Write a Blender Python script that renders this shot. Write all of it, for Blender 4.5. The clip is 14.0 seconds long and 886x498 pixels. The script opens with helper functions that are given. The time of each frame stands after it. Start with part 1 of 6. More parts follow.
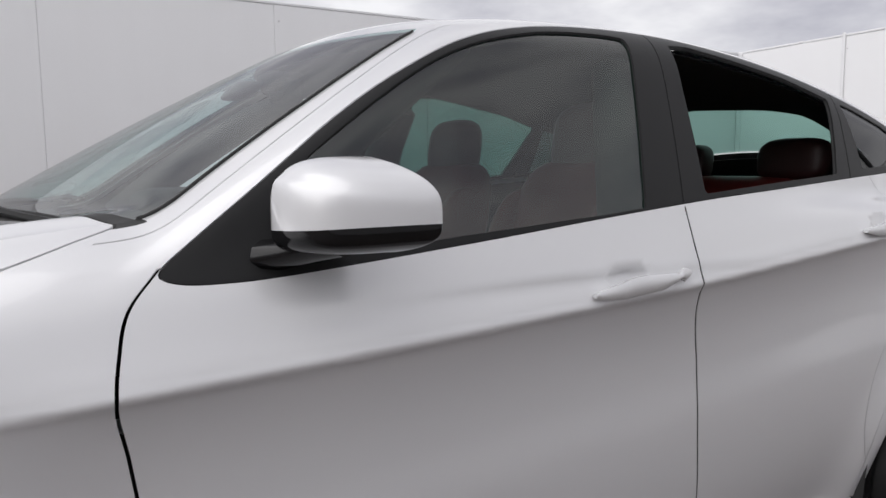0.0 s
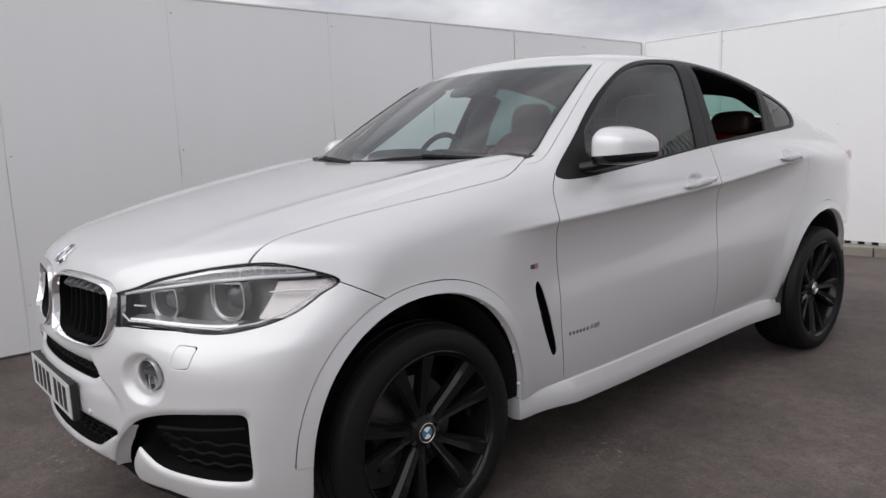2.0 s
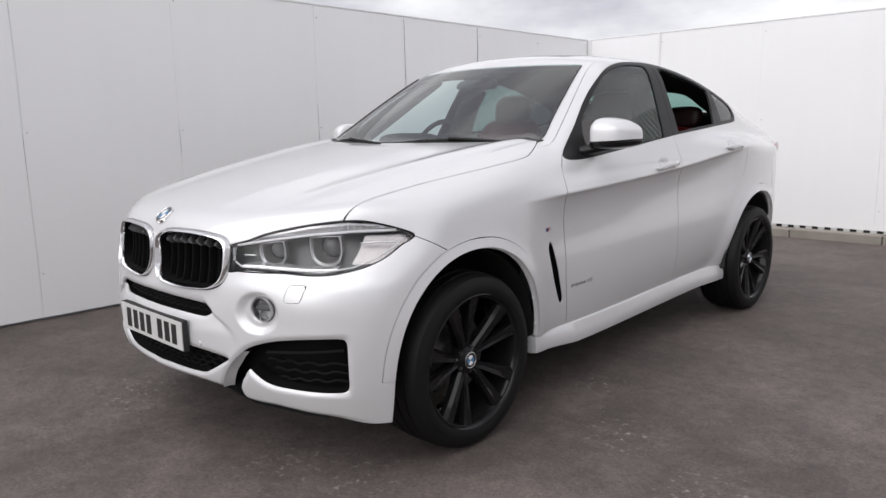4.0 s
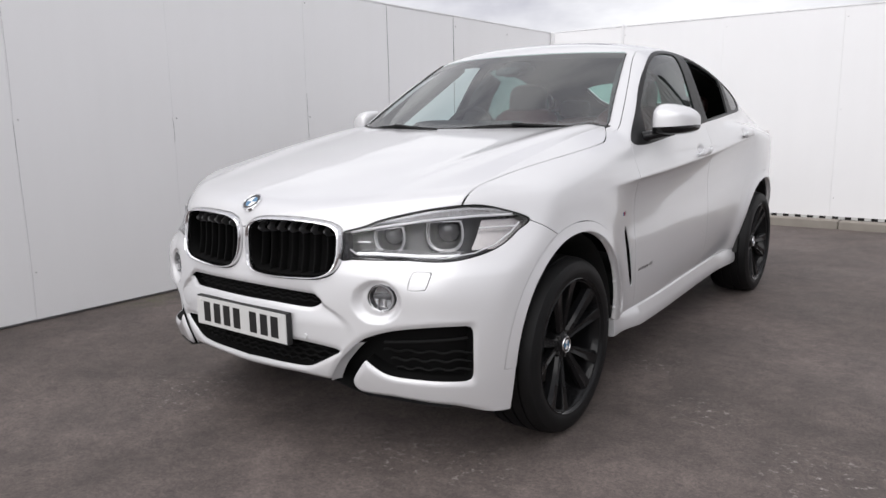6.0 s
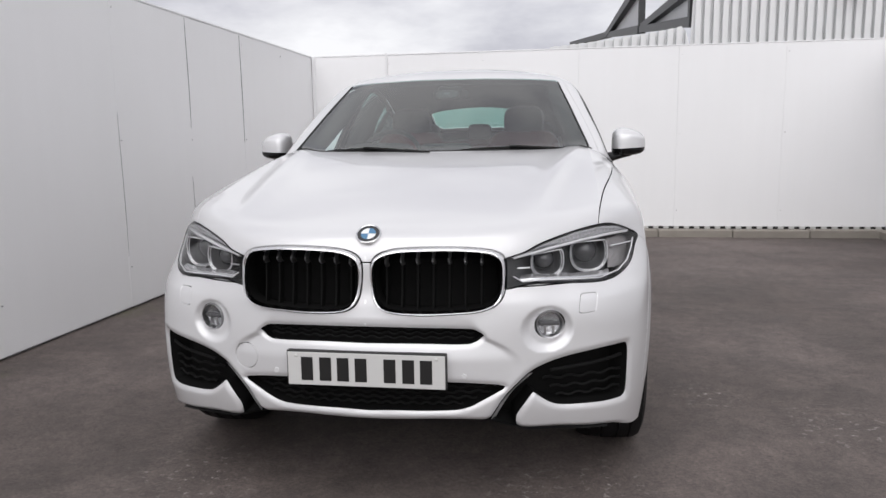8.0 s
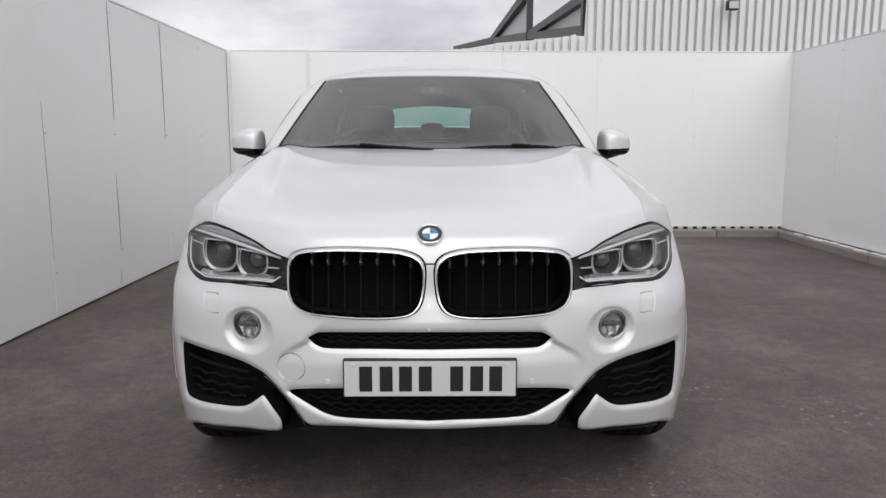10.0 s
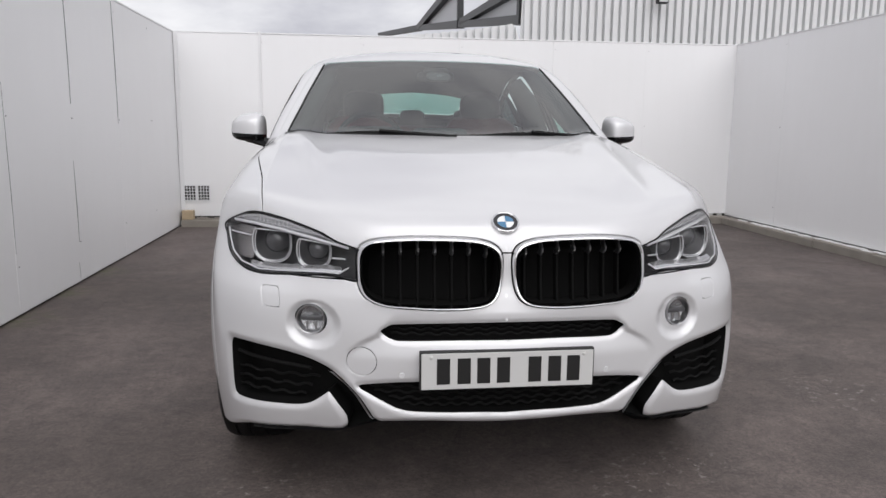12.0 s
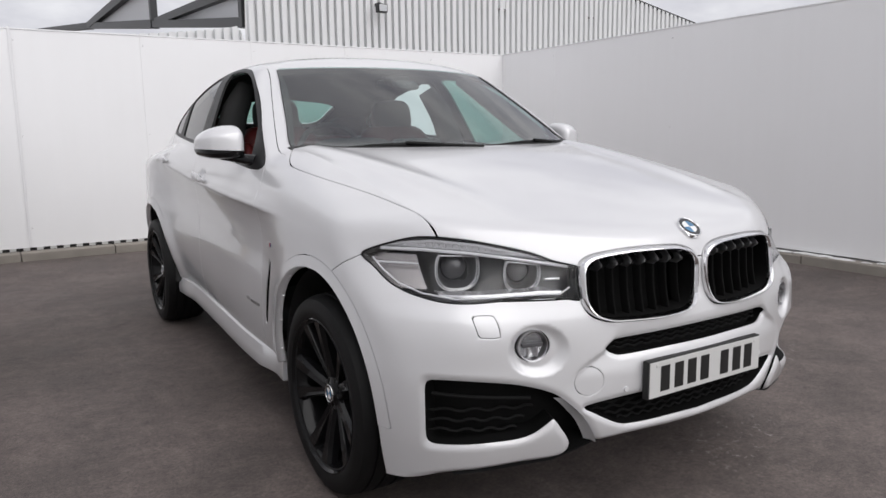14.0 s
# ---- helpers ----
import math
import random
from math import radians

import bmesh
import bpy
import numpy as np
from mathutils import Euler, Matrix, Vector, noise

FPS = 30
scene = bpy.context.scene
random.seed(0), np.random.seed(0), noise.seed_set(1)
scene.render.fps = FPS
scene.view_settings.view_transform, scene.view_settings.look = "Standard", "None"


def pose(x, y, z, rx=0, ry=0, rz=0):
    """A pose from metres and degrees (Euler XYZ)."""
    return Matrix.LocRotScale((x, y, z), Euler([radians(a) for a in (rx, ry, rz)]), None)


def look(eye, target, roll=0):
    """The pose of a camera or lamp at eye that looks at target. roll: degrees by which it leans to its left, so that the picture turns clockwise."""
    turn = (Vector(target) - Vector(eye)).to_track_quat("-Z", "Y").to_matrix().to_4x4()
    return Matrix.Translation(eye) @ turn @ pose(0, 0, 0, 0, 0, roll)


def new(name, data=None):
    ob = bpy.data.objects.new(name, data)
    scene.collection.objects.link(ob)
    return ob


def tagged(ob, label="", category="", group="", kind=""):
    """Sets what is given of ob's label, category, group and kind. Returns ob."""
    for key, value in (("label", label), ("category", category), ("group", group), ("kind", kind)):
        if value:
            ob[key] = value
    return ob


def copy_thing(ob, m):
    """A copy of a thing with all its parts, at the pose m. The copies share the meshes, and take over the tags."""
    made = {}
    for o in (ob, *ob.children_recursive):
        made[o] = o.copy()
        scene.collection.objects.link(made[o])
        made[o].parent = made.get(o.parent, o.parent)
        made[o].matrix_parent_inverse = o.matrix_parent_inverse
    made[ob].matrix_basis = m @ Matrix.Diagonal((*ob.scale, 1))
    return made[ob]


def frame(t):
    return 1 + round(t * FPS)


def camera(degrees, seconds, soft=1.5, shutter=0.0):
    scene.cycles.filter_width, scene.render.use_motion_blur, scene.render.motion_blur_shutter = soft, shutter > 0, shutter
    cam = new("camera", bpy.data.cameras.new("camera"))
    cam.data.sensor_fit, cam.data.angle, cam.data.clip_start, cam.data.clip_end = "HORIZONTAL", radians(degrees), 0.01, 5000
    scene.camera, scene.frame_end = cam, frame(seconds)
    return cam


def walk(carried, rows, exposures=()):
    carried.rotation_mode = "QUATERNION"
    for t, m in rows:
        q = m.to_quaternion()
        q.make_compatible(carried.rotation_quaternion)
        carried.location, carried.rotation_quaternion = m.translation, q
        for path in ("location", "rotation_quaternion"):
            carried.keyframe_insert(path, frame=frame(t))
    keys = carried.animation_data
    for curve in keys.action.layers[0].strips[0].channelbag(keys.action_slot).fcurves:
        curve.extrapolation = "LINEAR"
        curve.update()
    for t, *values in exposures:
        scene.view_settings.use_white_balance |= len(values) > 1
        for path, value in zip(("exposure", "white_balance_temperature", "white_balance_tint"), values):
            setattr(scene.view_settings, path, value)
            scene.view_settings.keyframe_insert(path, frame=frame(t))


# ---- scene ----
cam = camera(63.46, 14.0)
PATH = [
    (0, (2.030, 0.535, 1.306), (0.306, 1.520, 1.092), -0.60),
    (0.5, (2.217, 0.042, 1.303), (0.574, 1.142, 1.000), -2.02),
    (1, (2.380, -0.470, 1.320), (0.769, 0.685, 1.051), -1.63),
    (1.5, (2.517, -0.965, 1.312), (0.974, 0.274, 1.025), -2.31),
    (2, (2.676, -1.377, 1.302), (1.166, -0.100, 1.003), -2.28),
    (2.5, (2.755, -1.729, 1.303), (1.292, -0.396, 1.014), -2.05),
    (3, (2.810, -1.935, 1.306), (1.396, -0.556, 0.994), -1.85),
    (5.5, (2.565, -2.335, 1.296), (1.282, -0.842, 0.942), -0.20),
    (6, (2.214, -2.542, 1.276), (1.034, -0.967, 0.918), -0.90),
    (6.5, (1.829, -2.764, 1.278), (0.839, -1.063, 0.924), -1.04),
    (7, (1.426, -2.956, 1.278), (0.653, -1.147, 0.919), -1.56),
    (7.5, (1.007, -3.036, 1.274), (0.437, -1.151, 0.927), -1.96),
    (8, (0.609, -3.091, 1.283), (0.303, -1.138, 0.980), -0.84),
    (10.5, (0.005, -3.013, 1.263), (0.033, -1.036, 0.962), 0.09),
    (11, (0.001, -3.007, 1.262), (0.032, -1.031, 0.952), 0.25),
    (11.5, (-0.115, -2.978, 1.253), (-0.034, -1.008, 0.918), 1.42),
    (12, (-0.457, -2.939, 1.256), (-0.215, -0.982, 0.925), 0.55),
    (12.5, (-0.814, -2.787, 1.258), (-0.396, -0.863, 0.906), -0.17),
    (13, (-1.229, -2.662, 1.264), (-0.565, -0.805, 0.931), 0.73),
    (13.5, (-1.617, -2.498, 1.284), (-0.755, -0.729, 0.929), 0.41),
    (14, (-1.880, -2.320, 1.286), (-0.838, -0.643, 0.965), -0.81),
]
walk(cam, [(t, look(eye, target, roll)) for t, eye, target, roll in PATH],
     [(0.0, 0.05), (0.5, -0.05), (1.0, -0.17), (1.5, -0.18), (2.0, -0.08), (3.0, 0.12), (5.5, 0.26), (6.5, 0.25), (7.5, 0.16), (8.5, 0.08), (11.0, 0.01), (12.5, 0.08), (14.0, 0.08)])

# ---- world, sun ----
world = bpy.data.worlds.new("overcast_sky")
scene.world = world
world.use_nodes = True


def sky_nodes():
    nt = world.node_tree
    nt.nodes.clear()
    n, l = nt.nodes.new, nt.links.new
    out, bg, mix, sky = n("ShaderNodeOutputWorld"), n("ShaderNodeBackground"), n("ShaderNodeMix"), n("ShaderNodeTexSky")
    sky.sky_type, sky.sun_disc = "NISHITA", False
    sky.sun_elevation, sky.sun_rotation = radians(48), radians(200)
    co, mp, big, ramp = n("ShaderNodeTexCoord"), n("ShaderNodeMapping"), n("ShaderNodeTexNoise"), n("ShaderNodeValToRGB")
    mp.inputs["Scale"].default_value = (1.0, 1.0, 2.6)
    big.inputs["Scale"].default_value, big.inputs["Detail"].default_value, big.inputs["Roughness"].default_value = 2.6, 6.0, 0.55
    ramp.color_ramp.elements[0].position, ramp.color_ramp.elements[0].color = 0.36, (7.2, 7.1, 7.9, 1)
    ramp.color_ramp.elements[1].position, ramp.color_ramp.elements[1].color = 0.60, (13.2, 13.1, 13.4, 1)
    mix.data_type = "RGBA"
    mix.inputs["Factor"].default_value = 0.9
    l(co.outputs["Generated"], mp.inputs["Vector"]), l(mp.outputs["Vector"], big.inputs["Vector"]), l(big.outputs["Fac"], ramp.inputs["Fac"])
    l(sky.outputs["Color"], mix.inputs["A"]), l(ramp.outputs["Color"], mix.inputs["B"])
    l(mix.outputs["Result"], bg.inputs["Color"]), l(bg.outputs["Background"], out.inputs["Surface"])
    bg.inputs["Strength"].default_value = 0.0735


sky_nodes()
sun_data = bpy.data.lights.new("sun", "SUN")
sun_data.energy, sun_data.angle, sun_data.color = 1.85, radians(78), (1.0, 0.98, 0.972)
sun = new("sun", sun_data)
sun.matrix_world = look((0.5, -5.7, 6.25), (0, 0, 0))


# ---- materials ----
def material(name, colour, rough=0.5, metal=0.0, coat=0.0, coat_rough=0.03, bump=0.0, bump_scale=60.0, vary=0.0, vary_scale=3.0, spec=0.5, dirt=None):
    """A surface with two scales of variation: broad tone and fine relief."""
    m = bpy.data.materials.new(name)
    m.use_nodes = True
    nt = m.node_tree
    n, l = nt.nodes.new, nt.links.new
    b = nt.nodes["Principled BSDF"]
    b.inputs["Base Color"].default_value = (*colour, 1)
    b.inputs["Roughness"].default_value, b.inputs["Metallic"].default_value = rough, metal
    b.inputs["Coat Weight"].default_value, b.inputs["Coat Roughness"].default_value = coat, coat_rough
    b.inputs["Specular IOR Level"].default_value = spec
    co = n("ShaderNodeTexCoord")
    if vary:
        t, r = n("ShaderNodeTexNoise"), n("ShaderNodeMix")
        t.inputs["Scale"].default_value, t.inputs["Detail"].default_value = vary_scale, 7.0
        r.data_type = "RGBA"
        r.inputs["A"].default_value = (*[c * (1 - vary) for c in colour], 1)
        r.inputs["B"].default_value = (*[min(1, c * (1 + vary)) for c in (dirt or colour)], 1)
        l(co.outputs["Object"], t.inputs["Vector"]), l(t.outputs["Fac"], r.inputs["Factor"]), l(r.outputs["Result"], b.inputs["Base Color"])
    if bump:
        t, u = n("ShaderNodeTexNoise"), n("ShaderNodeBump")
        t.inputs["Scale"].default_value, t.inputs["Detail"].default_value = bump_scale, 4.0
        u.inputs["Strength"].default_value, u.inputs["Distance"].default_value = 1.0, bump
        l(co.outputs["Object"], t.inputs["Vector"]), l(t.outputs["Fac"], u.inputs["Height"]), l(u.outputs["Normal"], b.inputs["Normal"])
    return m


def glass(name, tint, bare=0.08, rough=0.0):
    """Thin tinted pane: light goes straight through, and the mirror sheen grows towards grazing views."""
    m = bpy.data.materials.new(name)
    m.use_nodes = True
    nt = m.node_tree
    nt.nodes.clear()
    n, l = nt.nodes.new, nt.links.new
    out, mix, tr, gl, lw = n("ShaderNodeOutputMaterial"), n("ShaderNodeMixShader"), n("ShaderNodeBsdfTransparent"), n("ShaderNodeBsdfGlossy"), n("ShaderNodeLayerWeight")
    power, scale = n("ShaderNodeMath"), n("ShaderNodeMath")
    lw.inputs["Blend"].default_value = 0.5
    power.operation, power.inputs[1].default_value = "POWER", 5.0
    scale.operation, scale.inputs[1].default_value, scale.inputs[2].default_value = "MULTIPLY_ADD", 1 - bare, bare
    tr.inputs["Color"].default_value = (*tint, 1)
    gl.inputs["Roughness"].default_value = rough
    l(lw.outputs["Facing"], power.inputs[0]), l(power.outputs["Value"], scale.inputs[0]), l(scale.outputs["Value"], mix.inputs["Fac"])
    l(tr.outputs["BSDF"], mix.inputs[1]), l(gl.outputs["BSDF"], mix.inputs[2]), l(mix.outputs["Shader"], out.inputs["Surface"])
    return m


PAINT = material("white_car_paint", (0.665, 0.665, 0.677), 0.34, metal=0.24, coat=1.0, coat_rough=0.04, spec=0.4)
BLACK_GLOSS = material("gloss_black", (0.006, 0.006, 0.0066), 0.07, spec=0.32)
WHEEL_BLACK = material("gloss_black_alloy", (0.008, 0.008, 0.0086), 0.11, spec=0.24)
BLACK_TRIM = material("black_trim", (0.014, 0.014, 0.0145), 0.40, spec=0.18, bump=0.0002, bump_scale=400)
BLACK_DULL = material("black_plastic", (0.018, 0.018, 0.018), 0.62, bump=0.0004, bump_scale=300)
WIPER_BLACK = material("wiper_rubber", (0.006, 0.006, 0.006), 0.55, spec=0.2)
RUBBER = material("tyre_rubber", (0.006, 0.006, 0.0063), 0.56, spec=0.22, bump=0.0006, bump_scale=150, vary=0.25, vary_scale=9)
CHROME = material("chrome", (0.78, 0.78, 0.79), 0.09, metal=1.0)
SATIN = material("satin_silver", (0.55, 0.55, 0.56), 0.28, metal=1.0)
SCREEN_GLASS = glass("windscreen_glass", (0.66, 0.84, 0.82), 0.19)
SIDE_GLASS = glass("side_glass", (0.34, 0.58, 0.51), 0.10)
CLEAR = glass("lamp_cover", (0.97, 0.975, 0.98), 0.03)


def asphalt():
    """Worn brown-grey asphalt: broad damp patches, fine stone grain, pale scuffs."""
    m = material("asphalt", (0.085, 0.078, 0.076), 0.78)
    nt = m.node_tree
    n, l = nt.nodes.new, nt.links.new
    b = nt.nodes["Principled BSDF"]
    co = n("ShaderNodeTexCoord")

    def noise_at(scale, detail=6.0, rough=0.55):
        t = n("ShaderNodeTexNoise")
        t.inputs["Scale"].default_value, t.inputs["Detail"].default_value, t.inputs["Roughness"].default_value = scale, detail, rough
        l(co.outputs["Object"], t.inputs["Vector"])
        return t.outputs["Fac"]

    def ramp(src, p0, c0, p1, c1):
        r = n("ShaderNodeValToRGB")
        r.color_ramp.elements[0].position, r.color_ramp.elements[0].color = p0, (*c0, 1)
        r.color_ramp.elements[1].position, r.color_ramp.elements[1].color = p1, (*c1, 1)
        l(src, r.inputs["Fac"])
        return r.outputs["Color"]

    def mixed(kind, fac, a, c):
        x = n("ShaderNodeMix")
        x.data_type, x.blend_type = "RGBA", kind
        x.inputs["Factor"].default_value = fac
        l(a, x.inputs["A"]), l(c, x.inputs["B"])
        return x.outputs["Result"]
    broad = ramp(noise_at(0.55, 5, 0.6), 0.34, (0.082, 0.068, 0.063), 0.66, (0.145, 0.123, 0.117))
    damp = ramp(noise_at(2.3, 10, 0.74), 0.38, (0.72, 0.71, 0.71), 0.60, (1.06, 1.04, 1.03))
    grain = ramp(noise_at(64, 8, 0.9), 0.36, (0.50, 0.50, 0.50), 0.66, (1.55, 1.53, 1.50))
    mid = ramp(noise_at(13, 10, 0.82), 0.36, (0.72, 0.71, 0.71), 0.64, (1.26, 1.24, 1.23))
    col = mixed("MULTIPLY", 1.0, mixed("MULTIPLY", 1.0, mixed("MULTIPLY", 1.0, broad, damp), grain), mid)
    scuff = ramp(noise_at(7.5, 12, 0.86), 0.665, (0.0, 0.0, 0.0), 0.76, (0.22, 0.22, 0.215))
    col = mixed("ADD", 0.8, col, scuff)

    def patch(x, y, r, src, lo, hi):
        """A mask of ragged spots round a place."""
        d, k, f, a = n("ShaderNodeVectorMath"), n("ShaderNodeMapRange"), n("ShaderNodeMath"), n("ShaderNodeMapRange")
        d.operation, d.inputs[1].default_value = "DISTANCE", (x, y, 0.0)
        k.inputs["From Min"].default_value, k.inputs["From Max"].default_value = r, 0.0
        f.operation = "MULTIPLY"
        a.inputs["From Min"].default_value, a.inputs["From Max"].default_value = lo, hi
        l(co.outputs["Object"], d.inputs[0]), l(d.outputs["Value"], k.inputs["Value"]), l(src, a.inputs["Value"])
        l(k.outputs["Result"], f.inputs[0]), l(a.outputs["Result"], f.inputs[1])
        return f.outputs["Value"]

    def stained(a, mask, colour):
        x = n("ShaderNodeMix")
        x.data_type = "RGBA"
        x.inputs["B"].default_value = (*colour, 1)
        l(mask, x.inputs["Factor"]), l(a, x.inputs["A"])
        return x.outputs["Result"]
    speck, moss = noise_at(24, 6, 0.7), noise_at(9, 6, 0.7)
    for x, y, r in ((0.55, -0.62, 0.30), (0.80, -0.50, 0.22), (1.36, 0.48, 0.22), (1.89, 0.16, 0.35), (0.95, 0.95, 0.2), (-0.75, -0.65, 0.35)):
        col = stained(col, patch(x, y, r, speck, 0.57, 0.66), (0.40, 0.37, 0.35))
    for x, y, r in ((-2.60, 0.24, 0.30), (-2.64, 1.90, 0.30), (-2.64, 3.5, 0.3), (-2.64, 2.7, 0.25)):
        col = stained(col, patch(x, y, r, moss, 0.42, 0.62), (0.085, 0.088, 0.045))
    l(col, b.inputs["Base Color"])
    rr = n("ShaderNodeMapRange")
    rr.inputs["To Min"].default_value, rr.inputs["To Max"].default_value = 0.55, 0.9
    l(noise_at(2.2, 6), rr.inputs["Value"]), l(rr.outputs["Result"], b.inputs["Roughness"])
    u = n("ShaderNodeBump")
    u.inputs["Strength"].default_value, u.inputs["Distance"].default_value = 0.8, 0.004
    l(noise_at(150, 4, 0.7), u.inputs["Height"]), l(u.outputs["Normal"], b.inputs["Normal"])
    return m


def wall_paint():
    """Off-white painted sheet with faint waves, rain streaks and scuffs near the ground."""
    m = material("painted_panel", (0.74, 0.74, 0.755), 0.42)
    nt = m.node_tree
    n, l = nt.nodes.new, nt.links.new
    b = nt.nodes["Principled BSDF"]
    co, mp = n("ShaderNodeTexCoord"), n("ShaderNodeMapping")
    mp.inputs["Scale"].default_value = (6.0, 6.0, 0.35)
    l(co.outputs["Object"], mp.inputs["Vector"])
    streak, broad, mix1, mix2 = n("ShaderNodeTexNoise"), n("ShaderNodeTexNoise"), n("ShaderNodeMix"), n("ShaderNodeMix")
    streak.inputs["Scale"].default_value, streak.inputs["Detail"].default_value = 1.6, 8.0
    broad.inputs["Scale"].default_value, broad.inputs["Detail"].default_value = 0.7, 5.0
    l(mp.outputs["Vector"], streak.inputs["Vector"]), l(co.outputs["Object"], broad.inputs["Vector"])
    for x, a, c in ((mix1, (0.80, 0.80, 0.805), (0.86, 0.86, 0.872)), (mix2, (0.972, 0.972, 0.97), (1.0, 1.0, 1.0))):
        x.data_type = "RGBA"
        x.inputs["A"].default_value, x.inputs["B"].default_value = (*a, 1), (*c, 1)
    l(broad.outputs["Fac"], mix1.inputs["Factor"]), l(streak.outputs["Fac"], mix2.inputs["Factor"])
    mul = n("ShaderNodeMix")
    mul.data_type, mul.blend_type = "RGBA", "MULTIPLY"
    mul.inputs["Factor"].default_value = 1.0
    l(mix1.outputs["Result"], mul.inputs["A"]), l(mix2.outputs["Result"], mul.inputs["B"]), l(mul.outputs["Result"], b.inputs["Base Color"])
    u, w = n("ShaderNodeBump"), n("ShaderNodeTexNoise")
    w.inputs["Scale"].default_value, w.inputs["Detail"].default_value = 1.3, 2.0
    u.inputs["Strength"].default_value, u.inputs["Distance"].default_value = 0.5, 0.012
    l(co.outputs["Object"], w.inputs["Vector"]), l(w.outputs["Fac"], u.inputs["Height"]), l(u.outputs["Normal"], b.inputs["Normal"])
    return m


ASPHALT = asphalt()
WALL_PAINT = wall_paint()
TRIM_WHITE = material("white_trim", (0.76, 0.76, 0.77), 0.4, vary=0.04, vary_scale=4)
BOLT_GREY = material("bolt_grey", (0.22, 0.21, 0.21), 0.5, metal=0.7)
CONCRETE = material("kerb_concrete", (0.25, 0.228, 0.20), 0.85, bump=0.003, bump_scale=60, vary=0.25, vary_scale=5)
BLOCK_GREY = material("spacer_block", (0.50, 0.50, 0.49), 0.7, vary=0.2, vary_scale=14)
RESIDUE = material("white_residue", (0.66, 0.66, 0.65), 0.8, bump=0.004, bump_scale=50, vary=0.2, vary_scale=18)
SANDSTONE = material("sandy_block", (0.42, 0.33, 0.22), 0.85, bump=0.003, bump_scale=50, vary=0.2, vary_scale=8)
# grey that paints the shade of the open wall joints
SHADOW_GAP = material("joint_shade_grey", (0.26, 0.26, 0.26), 0.9)
# near-black that stands in for the shade inside narrow openings
GAP_SHADE = material("gap_shade_black", (0.02, 0.02, 0.02), 0.9)
JOINT_GREY = material("joint_backing", (0.30, 0.30, 0.31), 0.8)
VENT_GREY = material("vent_plastic", (0.70, 0.71, 0.72), 0.5)
CLADDING = material("coated_steel", (0.72, 0.73, 0.735), 0.45, vary=0.05, vary_scale=0.6)
STEEL_DARK = material("dark_steel", (0.020, 0.021, 0.023), 0.5, vary=0.15, vary_scale=3)
PANEL_GREY = material("translucent_panel", (0.55, 0.56, 0.58), 0.5)
LINER = material("dark_cloth", (0.016, 0.016, 0.016), 0.9, bump=0.0005, bump_scale=300)
PAINT_GREY = material("sensor_grey", (0.62, 0.62, 0.63), 0.4)
DARK_GLASS = glass("privacy_glass", (0.22, 0.34, 0.32), 0.10)
QUARTER_GLASS = glass("quarter_glass", (0.05, 0.07, 0.07), 0.07)
LAMP_DARK = material("lamp_housing", (0.030, 0.030, 0.032), 0.3, coat=0.4)
LIGHT_GUIDE = material("light_guide", (0.66, 0.66, 0.68), 0.2, coat=0.5)
RING_GREY = material("ring_guide", (0.46, 0.46, 0.48), 0.18, coat=0.6)
RING_CLEAR = glass("clear_ring", (0.72, 0.72, 0.74), 0.42, 0.25)
GRILLE_CHROME = material("grille_chrome", (0.82, 0.82, 0.83), 0.11, metal=1.0)
GRILLE_BLACK = material("grille_black", (0.004, 0.004, 0.004), 0.75, spec=0.12)
BAR_BLACK = material("bar_black", (0.006, 0.006, 0.006), 0.7, spec=0.14)


def ribbed():
    """Silvery reflector with fine upright flutes and a warm tinge."""
    m = material("ribbed_reflector", (0.44, 0.415, 0.41), 0.22, metal=1.0)
    nt = m.node_tree
    n, l = nt.nodes.new, nt.links.new
    co, w, u = n("ShaderNodeTexCoord"), n("ShaderNodeTexWave"), n("ShaderNodeBump")
    w.inputs["Scale"].default_value, w.inputs["Distortion"].default_value = 95.0, 2.0
    u.inputs["Strength"].default_value, u.inputs["Distance"].default_value = 0.4, 0.0012
    l(co.outputs["Object"], w.inputs["Vector"]), l(w.outputs["Fac"], u.inputs["Height"]), l(u.outputs["Normal"], nt.nodes["Principled BSDF"].inputs["Normal"])
    return m


RIBBED = ribbed()
# lighter metal for the slat tops: the sky's glint on black plastic, as colour
SLAT_GLINT = material("slat_glint_grey", (0.30, 0.30, 0.31), 0.30, metal=0.9)
LAMP_BOWL = material("lamp_bowl", (0.13, 0.13, 0.135), 0.40, metal=0.6)
LAMP_LENS = material("lamp_lens", (0.05, 0.05, 0.054), 0.16, coat=0.5)
REFLECTOR = material("lamp_reflector", (0.62, 0.62, 0.63), 0.25, metal=1.0, bump=0.003, bump_scale=110)
PLATE_WHITE = material("plate_white", (0.57, 0.57, 0.56), 0.35)
PLATE_BLACK = material("plate_black", (0.012, 0.012, 0.012), 0.4)
BADGE_BLACK = material("badge_black", (0.02, 0.02, 0.022), 0.2, coat=0.5)
BADGE_BLUE = material("badge_blue", (0.07, 0.19, 0.33), 0.25, coat=0.5)
BADGE_NAVY = material("badge_navy", (0.03, 0.04, 0.16), 0.25)
BADGE_RED = material("badge_red", (0.45, 0.03, 0.03), 0.25)
BADGE_WHITE = material("badge_white", (0.80, 0.81, 0.82), 0.25, coat=0.5)
BRAKE = material("brake_steel", (0.20, 0.195, 0.19), 0.35, metal=1.0, bump=0.0002, bump_scale=250)
BROW_PLATE = material("brow_plate", (0.62, 0.62, 0.63), 0.22, metal=0.75)
